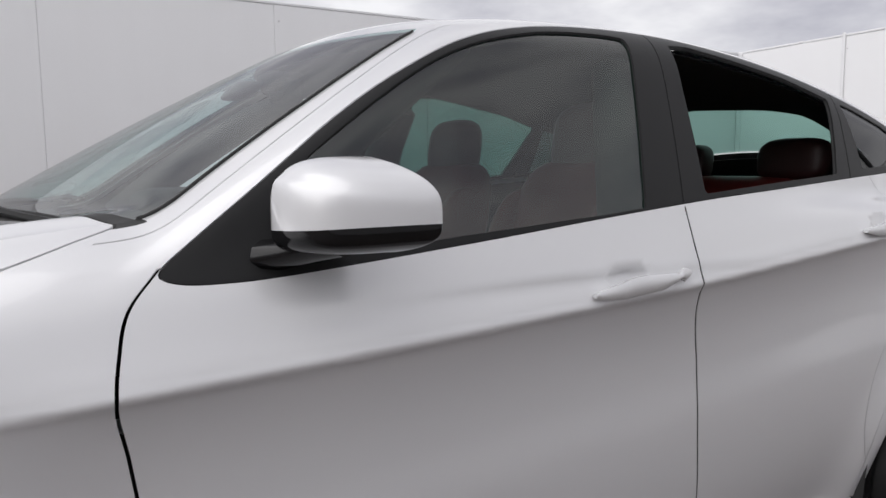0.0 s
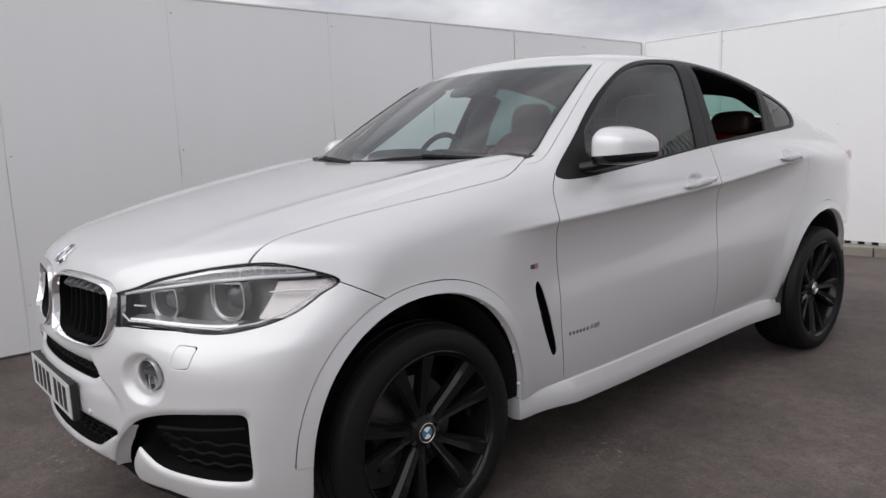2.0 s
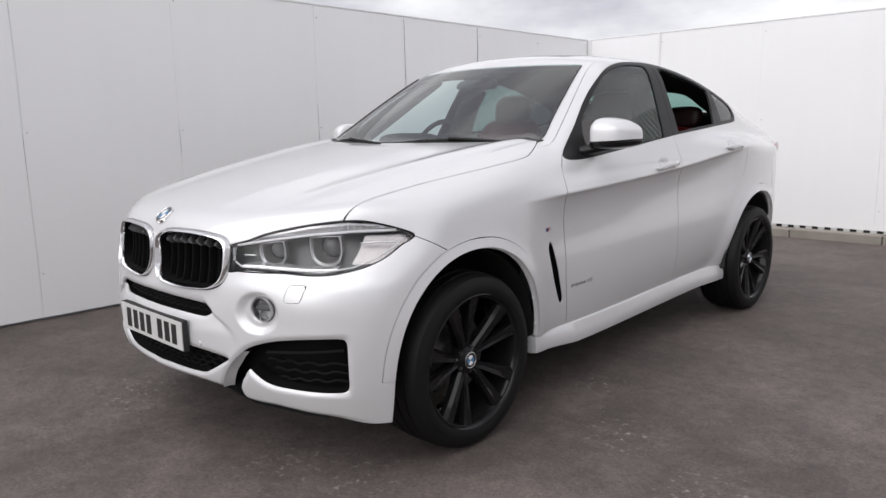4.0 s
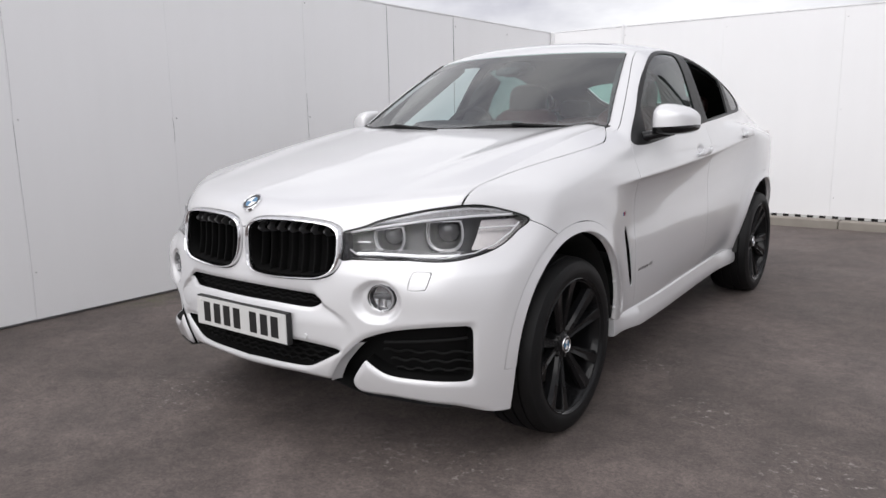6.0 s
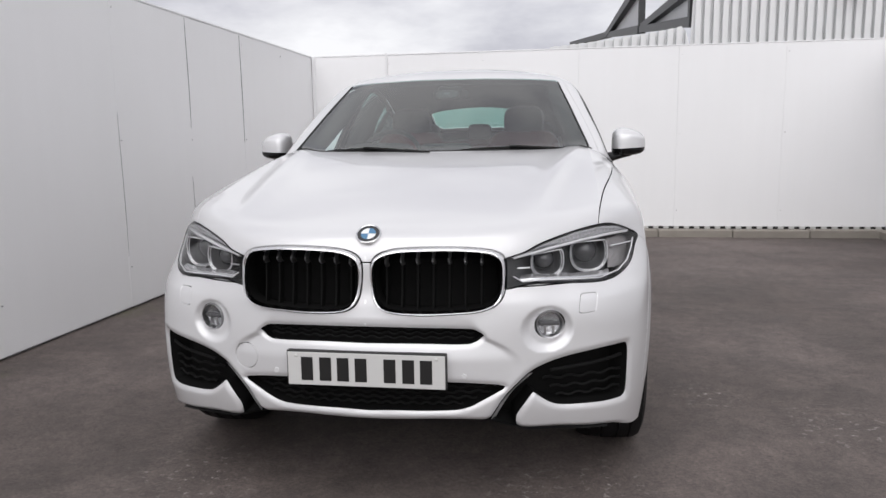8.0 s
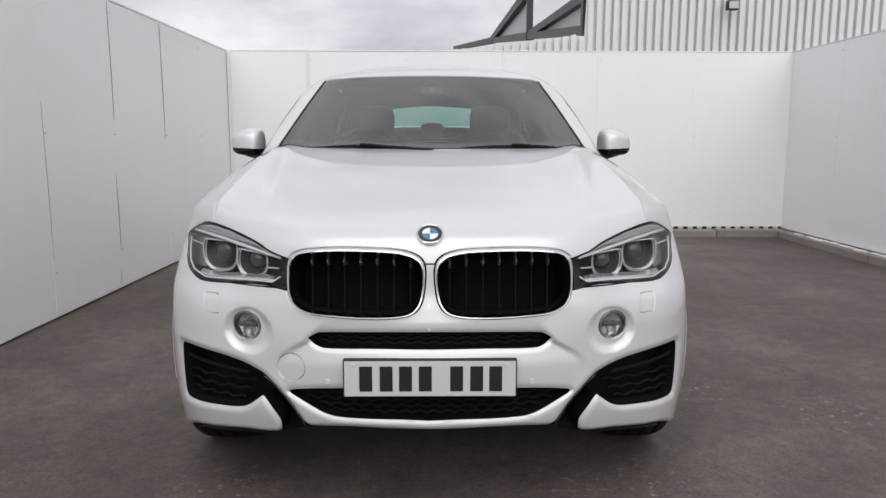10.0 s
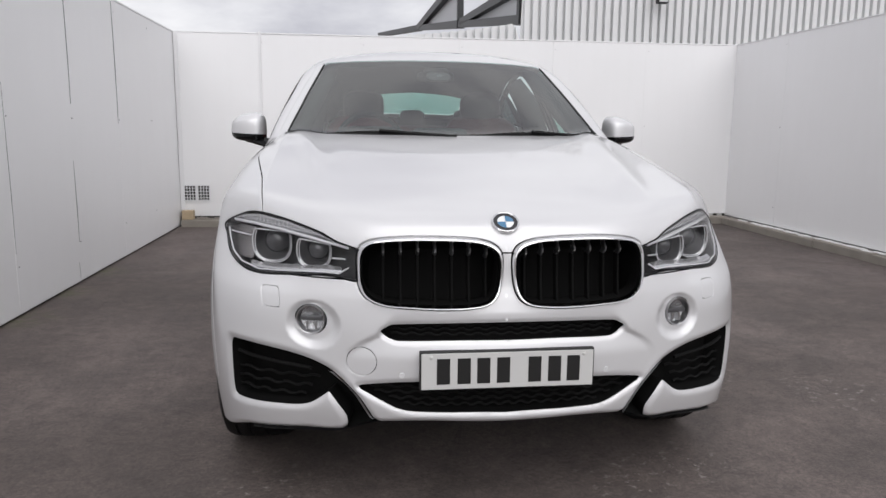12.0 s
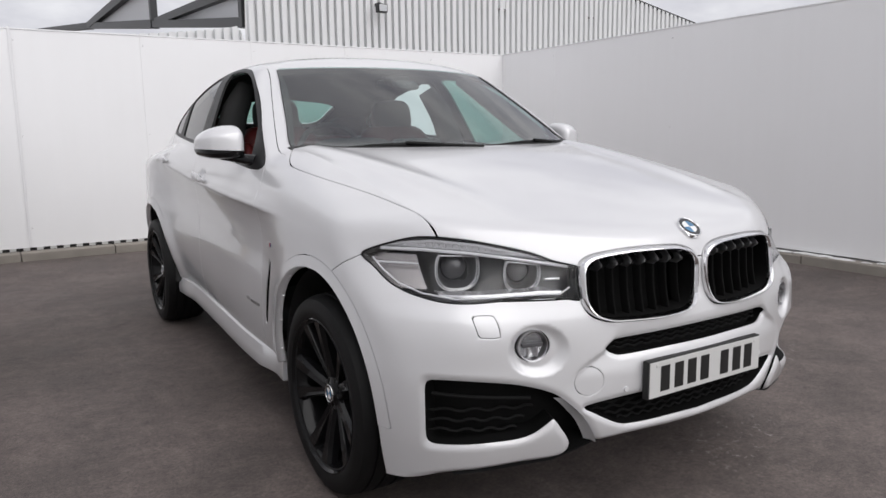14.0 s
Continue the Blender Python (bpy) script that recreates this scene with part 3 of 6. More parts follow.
def tube(path, radius, closed=False, around=8, flat=1.0):
    """A round bar along a path of points; returns verts and faces."""
    p = np.asarray(path, float)
    n = len(p)
    tan = (np.roll(p, -1, 0) - np.roll(p, 1, 0)) if closed else np.gradient(p, axis=0)
    tan /= np.maximum(np.linalg.norm(tan, axis=1, keepdims=True), 1e-9)
    up = np.array((0.0, 0.0, 1.0))
    V, F = [], []
    for i in range(n):
        ref = up if abs(tan[i] @ up) < 0.95 else np.array((1.0, 0, 0))
        s = np.cross(tan[i], ref)
        s /= np.linalg.norm(s)
        u = np.cross(s, tan[i])
        r = radius[i] if hasattr(radius, "__len__") else radius
        V += [p[i] + r * (math.cos(a) * s * flat + math.sin(a) * u) for a in np.arange(around) * 2 * math.pi / around]
    for i in range(n if closed else n - 1):
        j = (i + 1) % n
        F += [(i * around + q, i * around + (q + 1) % around, j * around + (q + 1) % around, j * around + q) for q in range(around)]
    if not closed:
        F += [tuple(range(around))[::-1], tuple((n - 1) * around + q for q in range(around))]
    return V, F


def mirrored(data):
    V, F = data
    return [(-x, y, z) for x, y, z in V], [tuple(f)[::-1] for f in F]


def joined(*parts):
    V, F = [], []
    for v, f in parts:
        k = len(V)
        V += [tuple(p) for p in v]
        F += [tuple(i + k for i in q) for q in f]
    return V, F


# ---- the yard ----
ground = tagged(part("ground", boxed((-150, -150, -0.5), (150, 200, 0.0)), ASPHALT, None), "worn brown-grey asphalt yard with pale scuffs", "ground", kind="structure")
WALL_X0, WALL_X1, WALL_Y, WALL_TOP = -2.66, 4.69, 6.50, 2.395


def sheet_wall(name, label, along, fixed, seams, z0, turn, gaps=()):
    """A wall of overlapping sheets with open joints and bolts. turn: +1 faces +x, -1 faces -x, 0 faces -y."""
    wall = tagged(new(name), label, "wall", kind="structure")
    lo, hi = along

    def slab_at(a, b, d0, d1, za, zb, nm, mat, bev=0.0):
        if turn:
            p, q = fixed - turn * d0, fixed - turn * d1
            return part(nm, boxed((min(p, q), a, za), (max(p, q), b, zb), bev), mat, wall)
        return part(nm, boxed((a, fixed + d0, za), (b, fixed + d1, zb), bev), mat, wall)
    slab_at(lo, hi, 0.025, 0.15, z0 - 0.02, WALL_TOP - 0.01, "backing", JOINT_GREY)
    cuts = [lo, *seams, hi]
    for k, (a, b) in enumerate(zip(cuts, cuts[1:])):
        slab_at(a + 0.0004, b - 0.0004, 0.0015 * (k % 2), 0.024, z0, WALL_TOP, "panel", WALL_PAINT, 0.002)
    slab_at(lo, hi, -0.004, 0.16, WALL_TOP + 0.001, WALL_TOP + 0.018, "capping", TRIM_WHITE, 0.004)
    for s in seams:
        for z in (0.33, 1.31, 2.29):
            bm = bmesh.new()
            rot = Matrix.Rotation(radians(90), 4, "Y") if turn else Matrix.Rotation(radians(90), 4, "X")
            place = Matrix.Translation((fixed + turn * 0.002, s + 0.03, z) if turn else (s + 0.03, fixed - 0.002, z))
            bmesh.ops.create_cone(bm, cap_ends=True, segments=8, radius1=0.0042, radius2=0.0042, depth=0.006, matrix=place @ rot)
            part("bolt", bm, BOLT_GREY, wall)
    # thin grey strips draw the joints' shadow lines, narrowing at both ends
    for s, za, zb, wide in gaps:
        V = []
        for i in range(9):
            t = i / 8
            w = wide * (0.12 + 0.88 * math.sin(math.pi * (0.06 + 0.88 * t)) ** 0.6) / 2
            V += [(fixed - turn * 0.002, s + 0.003 * math.sin(5 * t), za + (zb - za) * t), (fixed + turn * w * 1.1, s + 0.001 + 0.003 * math.sin(5 * t), za + (zb - za) * t)]
        part("open_joint", (V, [(2 * i, 2 * i + 1, 2 * i + 3, 2 * i + 2) for i in range(8)]), SHADOW_GAP, wall)
    return wall, slab_at


wall_left, _ = sheet_wall("wall_left", "white sheet-panelled yard wall with open joints", (-5.2, WALL_Y + 0.1), WALL_X0, (-4.0, -2.84, -1.67, -0.50, 0.62, 1.97, 3.06, 4.23, 5.33), 0.018, 1,
                          ((-0.497, 0.06, 1.30, 0.0035), (-0.497, 1.33, 2.38, 0.0035), (0.62, 1.13, 1.36, 0.0016), (1.975, 0.42, 1.52, 0.008), (3.06, 0.33, 0.98, 0.009), (3.09, 1.42, 2.38, 0.009), (4.22, 1.28, 2.38, 0.011), (3.03, 0.03, 0.17, 0.006)))
wall_back, _ = sheet_wall("wall_back", "bright white sheet-panelled wall above a kerb", (WALL_X0, WALL_X1), WALL_Y, (-1.62, -0.36, 0.90, 2.14, 3.41), 0.124, 0)
wall_right, _ = sheet_wall("wall_right", "grey-shaded white sheet-panelled wall on a kerb", (-4.0, WALL_Y + 0.1), WALL_X1, (-1.6, 0.85, 3.3, 5.32), 0.105, -1)
# cover strips at the corner and the first joint
for x, w in ((WALL_X0 + 0.03, 0.05), (-1.62, 0.028)):
    strip = tagged(part("trim_strip", boxed((x - w / 2, WALL_Y - 0.012, 0.13), (x + w / 2, WALL_Y - 0.001, WALL_TOP + (0.0 if w > 0.04 else 0.03)), 0.003), TRIM_WHITE, wall_back), "white cover strip")
# kerbs: each stone is a piece
def kerb(name, label, stones, category="kerb"):
    k = tagged(new(name), label, category, kind="structure")
    for lo, hi in stones:
        part("kerb_stone", boxed(lo, hi, 0.012), CONCRETE, k)
    return k


rng = random.Random(4)
stones = []
x = WALL_X0 + 0.02
while x < WALL_X1 - 0.05:
    x2 = min(x + 0.914, WALL_X1 - 0.03)
    stones.append(((x + 0.004, 6.345 + rng.uniform(-0.006, 0.006), -0.05), (x2 - 0.004, 6.60, 0.092 + rng.uniform(-0.004, 0.004))))
    x = x2
kerb("kerb_back", "low concrete kerb below the back wall", stones)
stones, y = [], -3.9
while y < 6.3:
    y2 = min(y + 0.914, 6.33)
    stones.append(((4.55 + rng.uniform(-0.006, 0.006), y + 0.004, -0.05), (4.71, y2 - 0.004, 0.085 + rng.uniform(-0.004, 0.004))))
    y = y2
kerb("kerb_right", "low concrete kerb below the right wall", stones)
# spacer blocks in the slit under the back wall
blocks = tagged(new("slit_blocks"), "row of pale spacer blocks in the dark slit", "blocks", kind="structure")
x = -1.95
while x < WALL_X1 - 0.1:
    part("block", boxed((x, WALL_Y - 0.004, 0.094), (x + 0.062, WALL_Y + 0.05, 0.1235)), BLOCK_GREY, blocks)
    x += 0.128
# black filler behind the blocks: the slit's shade put into the colour
part("slit", boxed((WALL_X0, WALL_Y + 0.02, 0.08), (WALL_X1, WALL_Y + 0.07, 0.14)), GAP_SHADE, blocks)
# residue along the right kerb
bm = bmesh.new()
for k in range(60):
    y = -0.8 + k * 0.115 + rng.uniform(-0.05, 0.05)
    r = rng.uniform(0.03, 0.075)
    bmesh.ops.create_icosphere(bm, subdivisions=2, radius=1, matrix=Matrix.Translation((4.65 + rng.uniform(-0.025, 0.02), y, 0.088)) @ Matrix.Diagonal((r * 0.7, r * 1.6, rng.uniform(0.006, 0.014), 1)))
for v in bm.verts:
    v.co += Vector((noise.noise(v.co * 30), noise.noise(v.co * 31 + Vector((5, 0, 0))), 0.3 * noise.noise(v.co * 33))) * 0.012
tagged(smooth(part("residue", bm, RESIDUE, None), 60), "crumbled white residue lying along the kerb", "debris", kind="stuff")
# sandy block and scrap in the back corner
tagged(part("corner_block", boxed((WALL_X0 + 0.03, 6.37, 0.0925), (WALL_X0 + 0.17, 6.485, 0.205), 0.008), SANDSTONE, None), "sandy yellow block on the kerb in the corner", "block")
bm = bmesh.new()
for k in range(9):
    bmesh.ops.create_icosphere(bm, subdivisions=1, radius=1, matrix=Matrix.Translation((WALL_X0 + 0.22 + 0.035 * k, 6.42 + rng.uniform(-0.03, 0.03), 0.103)) @ Matrix.Diagonal((0.022, 0.018, 0.012 + 0.012 * (k < 4), 1)))
tagged(part("rubble", bm, CONCRETE, None), "small crumbled rubble lying on the kerb", "rubble", kind="stuff")


def wall_vent(x):
    v = tagged(new("wall_vent"), "grey plastic wall vent with square holes", "vent", group="wall vents")
    x0, x1, z0, z1, y = x, x + 0.150, 0.318, 0.522, WALL_Y - 0.012
    # black plate that paints the shade seen through the holes
    part("back", boxed((x0 + 0.004, y + 0.008, z0 + 0.004), (x1 - 0.004, y + 0.0115, z1 - 0.004)), GAP_SHADE, v)
    for k in range(4):
        z = z0 + k * (z1 - z0 - 0.014) / 3
        if k in (0, 3):
            part("rim", boxed((x0, y, z), (x1, y + 0.0085, z + 0.014)), VENT_GREY, v)
    for k in range(5):
        xx = x0 + k * (x1 - x0 - 0.010) / 4
        part("upright", boxed((xx, y - 0.0015, z0 + 0.001), (xx + 0.008, y + 0.0080, z1 - 0.001)), VENT_GREY, v)
    for k in range(1, 5):
        z = z0 + k * (z1 - z0) / 5
        part("slat", boxed((x0, y + 0.001, z - 0.004), (x1, y + 0.0078, z + 0.004)), VENT_GREY, v)


wall_vent(-2.615)
wall_vent(-2.445)

# ---- the building behind ----
hall = tagged(new("industrial_building"), "pale ribbed-metal industrial hall with a dark steel frame", "building")
BY = 17.0
top_at = spline((0.2, 3.66), (1.6, 3.78), (3.9, 4.10), (4.10, 4.14), (4.16, 6.3), (4.6, 6.6), (8.0, 7.6), (14.0, 6.75), (18.4, 5.92), (21.6, 5.31), (26.0, 4.5))
V, F, x, k = [], [], 0.45, 0
while x < 26.0:
    for dx, d in ((0.0, 0.0), (0.080, 0.0), (0.086, -0.15), (0.220, -0.15)):
        V += [(x + dx, BY + d, 0.0), (x + dx, BY + d, float(top_at(x + dx)))]
    x += 0.2265
F = [(2 * i, 2 * i + 2, 2 * i + 3, 2 * i + 1) for i in range(len(V) // 2 - 1)]
part("cladding", (V, F), CLADDING, hall, "vertical ribbed cladding")
part("hall_core", boxed((0.6, BY + 0.3, 0), (26, BY + 14, 3.4)), CLADDING, hall)


def beam(name, a, b, w, d=0.16, y=BY - 0.25, mat=None):
    ax, az, bx, bz = *a, *b
    u = Vector((bx - ax, 0, bz - az))
    L = u.length
    m = Matrix.Translation(((ax + bx) / 2, y, (az + bz) / 2)) @ Matrix.Rotation(-math.atan2(bz - az, bx - ax), 4, "Y") @ Matrix.Diagonal((L, d, w, 1))
    bm = bmesh.new()
    bmesh.ops.create_cube(bm, size=1, matrix=m)
    return part(name, bm, mat or STEEL_DARK, hall)




def strut(name, a, b, w):
    """A square steel bar between two points."""
    a, b = Vector(a), Vector(b)
    m = Matrix.Translation((a + b) / 2) @ (b - a).to_track_quat("X", "Z").to_matrix().to_4x4() @ Matrix.Diagonal(((b - a).length + w, w, w, 1))
    bm = bmesh.new()
    bmesh.ops.create_cube(bm, size=1, matrix=m)
    return part(name, bm, STEEL_DARK, hall)


# the saw-toothed side of the roof, running back from the front
RX = 4.2
eave, near_post, far_post, tail = (RX, 17.3, 4.26), (RX, 29.4, 5.78), (RX, 49.7, 8.30), (2.2, 72.0, 10.5)
strut("steel_beam", eave, near_post, 0.26)
strut("steel_beam", near_post, far_post, 0.34)
strut("steel_beam", far_post, tail, 0.40)
strut("steel_post", eave, (RX, 17.3, 6.6), 0.28)
strut("steel_post", near_post, (RX, 29.4, 8.6), 0.27)
strut("steel_rafter", (RX, 28.6, 5.78), (RX, 17.5, 5.16), 0.26)
strut("steel_rafter", far_post, (RX, 29.6, 7.66), 0.40)
for low, top in (((RX + 0.1, 28.6, 5.74), 5.16), ((RX + 0.1, 49.2, 8.28), 7.66)):
    foot = eave if top < 6 else near_post
    V = [low, (low[0], foot[1] + 0.2, foot[2] + 0.1), (low[0], foot[1] + 0.2, top)]
    V += [(x + 0.05, y, z) for x, y, z in V]
    part("infill_panel", (V, [(0, 1, 2), (5, 4, 3), (0, 3, 4, 1), (1, 4, 5, 2), (2, 5, 3, 0)]), PANEL_GREY, hall, "pale infill panel")
for x0, x1 in ((8.0, 14.0), (14.0, 18.4), (18.4, 21.6), (21.6, 26.0)):
    beam("roof_verge", (x0, float(top_at(x0))), (x1, float(top_at(x1))), 0.10, y=BY - 0.05)
flood = part("flood_lamp", boxed((7.72, BY - 0.62, 4.66), (8.02, BY - 0.42, 4.90), 0.03), STEEL_DARK, hall, "dark floodlight on a bracket")
part("lamp_glass", boxed((7.75, BY - 0.635, 4.69), (7.99, BY - 0.618, 4.87)), PANEL_GREY, flood)
part("bracket", boxed((7.84, BY - 0.44, 4.88), (7.90, BY - 0.02, 4.96)), STEEL_DARK, flood)
for x in (12.2, 16.0):
    part("pipe_bracket", boxed((x, BY - 0.14, 5.12), (x + 0.35, BY - 0.04, 5.17), 0.01), BOLT_GREY, hall)
    part("downpipe", boxed((x + 0.26, BY - 0.14, 5.10), (x + 0.33, BY - 0.05, 6.5), 0.02), CLADDING, hall)


# ---- the car: skin and panels ----
HEADLIGHT = shaped([(0.447, 0.842), (0.449, 0.888), (0.475, 0.900), (0.516, 0.912), (0.575, 0.938), (0.682, 0.965), (0.774, 0.976), (0.835, 0.966), (0.922, 0.919), (0.910, 0.880), (0.889, 0.834), (0.845, 0.805), (0.770, 0.792), (0.62, 0.803), (0.53, 0.805), (0.466, 0.794), (0.449, 0.800)])
KIDNEY = shaped([(0.459, 0.839), (0.456, 0.889), (0.437, 0.914), (0.391, 0.929), (0.291, 0.938), (0.148, 0.936), (0.077, 0.926), (0.039, 0.905), (0.027, 0.872), (0.029, 0.814), (0.039, 0.764), (0.063, 0.734), (0.112, 0.719), (0.199, 0.714), (0.287, 0.717), (0.372, 0.723), (0.428, 0.744), (0.454, 0.784)])
KIDNEY_HOLE = shaped([(0.437, 0.840), (0.435, 0.871), (0.421, 0.896), (0.388, 0.910), (0.289, 0.918), (0.148, 0.916), (0.088, 0.906), (0.056, 0.887), (0.046, 0.857), (0.048, 0.806), (0.058, 0.766), (0.083, 0.740), (0.129, 0.732), (0.216, 0.730), (0.310, 0.733), (0.378, 0.739), (0.418, 0.759), (0.435, 0.795)])
KIDNEY[:, 0] -= 0.016 * np.clip(1 - KIDNEY[:, 0] / 0.44, 0, 1)
KIDNEY_HOLE[:, 0] -= 0.019 * np.clip(1 - KIDNEY_HOLE[:, 0] / 0.43, 0, 1)
SLOT = shaped([(0.385, 0.642), (0.365, 0.659), (0.331, 0.668), (0.163, 0.674), (0.0, 0.675), (-0.2, 0.674), (-0.2, 0.622), (0.0, 0.621), (0.163, 0.622), (0.315, 0.618), (0.352, 0.622)])
LOW_GRILLE = shaped([(0.456, 0.470), (0.405, 0.481), (0.289, 0.491), (0.1, 0.497), (-0.2, 0.498), (-0.2, 0.388), (0.1, 0.388), (0.275, 0.389), (0.329, 0.397), (0.374, 0.418), (0.422, 0.446)])
INTAKE = shaped([(0.96, 0.532), (0.93, 0.568), (0.850, 0.576), (0.759, 0.574), (0.651, 0.558), (0.560, 0.529), (0.512, 0.495), (0.457, 0.439), (0.425, 0.390), (0.400, 0.340), (0.400, 0.300), (0.485, 0.290), (0.490, 0.345), (0.496, 0.366), (0.527, 0.414), (0.546, 0.440), (0.553, 0.440), (0.572, 0.424), (0.609, 0.398), (0.652, 0.386), (0.728, 0.381), (0.815, 0.374), (0.90, 0.371), (0.95, 0.382), (0.96, 0.450)])
TOW_LID = [(0.443 + 0.046 * math.cos(a), 0.551 + 0.044 * math.sin(a)) for a in np.linspace(0, 2 * math.pi, 36, endpoint=False)]
WASHER_LID = shaped([(0.699, 0.754), (0.707, 0.763), (0.747, 0.762), (0.755, 0.753), (0.751, 0.712), (0.743, 0.704), (0.703, 0.702), (0.695, 0.711)], 3)
FOG_HOLE = [(0.598 + 0.051 * math.cos(a), 0.668 + 0.048 * math.sin(a)) for a in np.linspace(0, 2 * math.pi, 36, endpoint=False)]
SCREEN = np.array([(-0.2, 1.10), (0.80, 1.10), (0.790, 1.210), (0.772, 1.262), (0.740, 1.335), (0.690, 1.455), (0.645, 1.555), (0.624, 1.604), (0.606, 1.618), (0.45, 1.624), (0.2, 1.628), (-0.2, 1.628)])
DLO = shaped([(0.692, 1.160), (0.745, 1.203), (0.868, 1.295), (1.016, 1.406), (1.165, 1.500), (1.330, 1.580), (1.50, 1.626), (1.70, 1.648), (1.95, 1.650), (2.20, 1.625), (2.45, 1.580), (2.70, 1.515), (2.88, 1.455), (2.97, 1.405), (2.985, 1.352), (2.955, 1.312), (2.88, 1.296), (2.51, 1.274), (2.2, 1.254), (1.91, 1.235), (1.57, 1.206), (1.27, 1.177), (0.91, 1.145), (0.785, 1.139), (0.715, 1.143)])
FRONT_PANE = shaped([(0.905, 1.168), (0.925, 1.300), (1.01, 1.378), (1.195, 1.500), (1.345, 1.570), (1.52, 1.614), (1.66, 1.628), (1.79, 1.628), (1.814, 1.612), (1.789, 1.53), (1.757, 1.42), (1.728, 1.32), (1.702, 1.232), (1.68, 1.221), (1.45, 1.204), (1.2, 1.186), (1.0, 1.168)])
REAR_PANE = np.array([(1.965, 1.620), (2.04, 1.624), (2.20, 1.600), (2.42, 1.560), (2.60, 1.508), (2.57, 1.44), (2.53, 1.36), (2.49, 1.288), (2.2, 1.270), (1.905, 1.248), (1.92, 1.36), (1.94, 1.50)])
QUARTER_PANE = np.array([(2.66, 1.498), (2.72, 1.483), (2.86, 1.436), (2.93, 1.400), (2.945, 1.355), (2.92, 1.325), (2.85, 1.312), (2.72, 1.306), (2.64, 1.302), (2.655, 1.38)])
VENT = shaped([(0.523, 0.787), (0.509, 0.773), (0.507, 0.742), (0.525, 0.672), (0.547, 0.601), (0.586, 0.508), (0.606, 0.488), (0.621, 0.496), (0.617, 0.536), (0.602, 0.590), (0.586, 0.651), (0.551, 0.754)])
hood_side = spline((-0.60, 0.755), (-0.48, 0.768), (-0.35, 0.783), (-0.20, 0.801), (0.0, 0.833), (0.23, 0.865), (0.375, 0.873), (0.46, 0.868), (0.52, 0.849), (0.60, 0.812), (0.8, 0.70))
door_front = spline((0.2, 0.700), (0.38, 0.674), (0.57, 0.650), (0.77, 0.648), (0.90, 0.632), (0.992, 0.618), (1.05, 0.626), (1.117, 0.648), (1.165, 0.692), (1.3, 0.80))
door_split = spline((0.2, 1.860), (0.37, 1.856), (0.53, 1.850), (0.70, 1.840), (0.86, 1.842), (1.04, 1.816), (1.12, 1.816), (1.2, 1.822), (1.4, 1.84))
door_rear = spline((0.3, 2.60), (0.6, 2.50), (0.85, 2.60), (0.95, 2.70), (1.05, 2.735), (1.2, 2.70), (1.4, 2.60))
under_z = spline((0.0, 0.352), (0.33, 0.352), (0.42, 0.342), (0.5, 0.312), (0.63, 0.300), (0.74, 0.288), (0.83, 0.272), (0.90, 0.240), (1.0, 0.228))


def arch(p, ay, a, b):
    """Above 0 within a wheel arch."""
    ahead = 1.062 if ay < 1.0 else 1.0
    u, v = (p[:, 1] - ay) / np.where(p[:, 1] < ay, a * ahead, a), (p[:, 2] - 0.368) / b
    r = (np.abs(u) ** 2.15 + np.abs(v) ** 2.15) ** (1 / 2.15)
    r = np.where(v < 0, np.abs(u), r)
    return np.where(p[:, 0] > 0.5, (1 - r) * min(a, b), -1.0)


def nose(p):
    return p[:, 1] < -0.05


net = skin_net([np.arange(-0.0125, 1.07, 0.0084), np.concatenate([np.arange(-1.0, -0.2, 0.0085), np.arange(-0.2, 0.9, 0.0115), np.arange(0.9, 4.12, 0.0155)]), np.concatenate([np.arange(0.2, 0.74, 0.0076), np.arange(0.74, 1.76, 0.0102)])])
net = clip(net, net[0][:, 0] - 1e-5)
net[0][net[0][:, 0] < 1e-3, 0] = 0.0
net = clip(net, net[0][:, 2] - np.where(net[0][:, 1] < 0, under_z(net[0][:, 0]), np.where((net[0][:, 1] > 0.3) & (net[0][:, 1] < 2.75), 0.374, 0.30)))
for ay, a, b in ((0.0, 0.408, 0.462), (2.945, 0.392, 0.464)):
    net = clip(net, -arch(net[0], ay, a, b))
flare_f, net = cut(net, lambda p: np.minimum(arch(p, 0.005, 0.456, 0.502), np.where(p[:, 1] < 0, p[:, 2] - 0.398, 1)), 0.003)
flare_r, net = cut(net, lambda p: arch(p, 2.945, 0.436, 0.512), 0.003)
screen, net = cut(net, lambda p: np.minimum(within(SCREEN, p[:, 0], p[:, 2], p[:, 1] < 1.6), p[:, 1] - 0.402 - 0.285 * (p[:, 0] / 0.79) ** 2), 0.0)
glasshouse, net = cut(net, lambda p: within(DLO, p[:, 1], p[:, 2], p[:, 0] > 0.3), 0.002)
kidney, net = cut(net, lambda p: within(KIDNEY, p[:, 0], p[:, 2], nose(p)), 0.002)
lamp, net = cut(net, lambda p: within(HEADLIGHT, p[:, 0], p[:, 2], nose(p)), 0.003)
slot, net = cut(net, lambda p: within(SLOT, p[:, 0], p[:, 2], nose(p)), 0.0)
low_grille, net = cut(net, lambda p: within(LOW_GRILLE, p[:, 0], p[:, 2], nose(p)), 0.0)


def intake_at(p):
    """Above 0 within a side intake."""
    return smin(within(INTAKE, p[:, 0], p[:, 2], p[:, 1] < -0.3), 1.066 - p[:, 0] - 0.6 * (p[:, 1] + 0.9), 0.05)


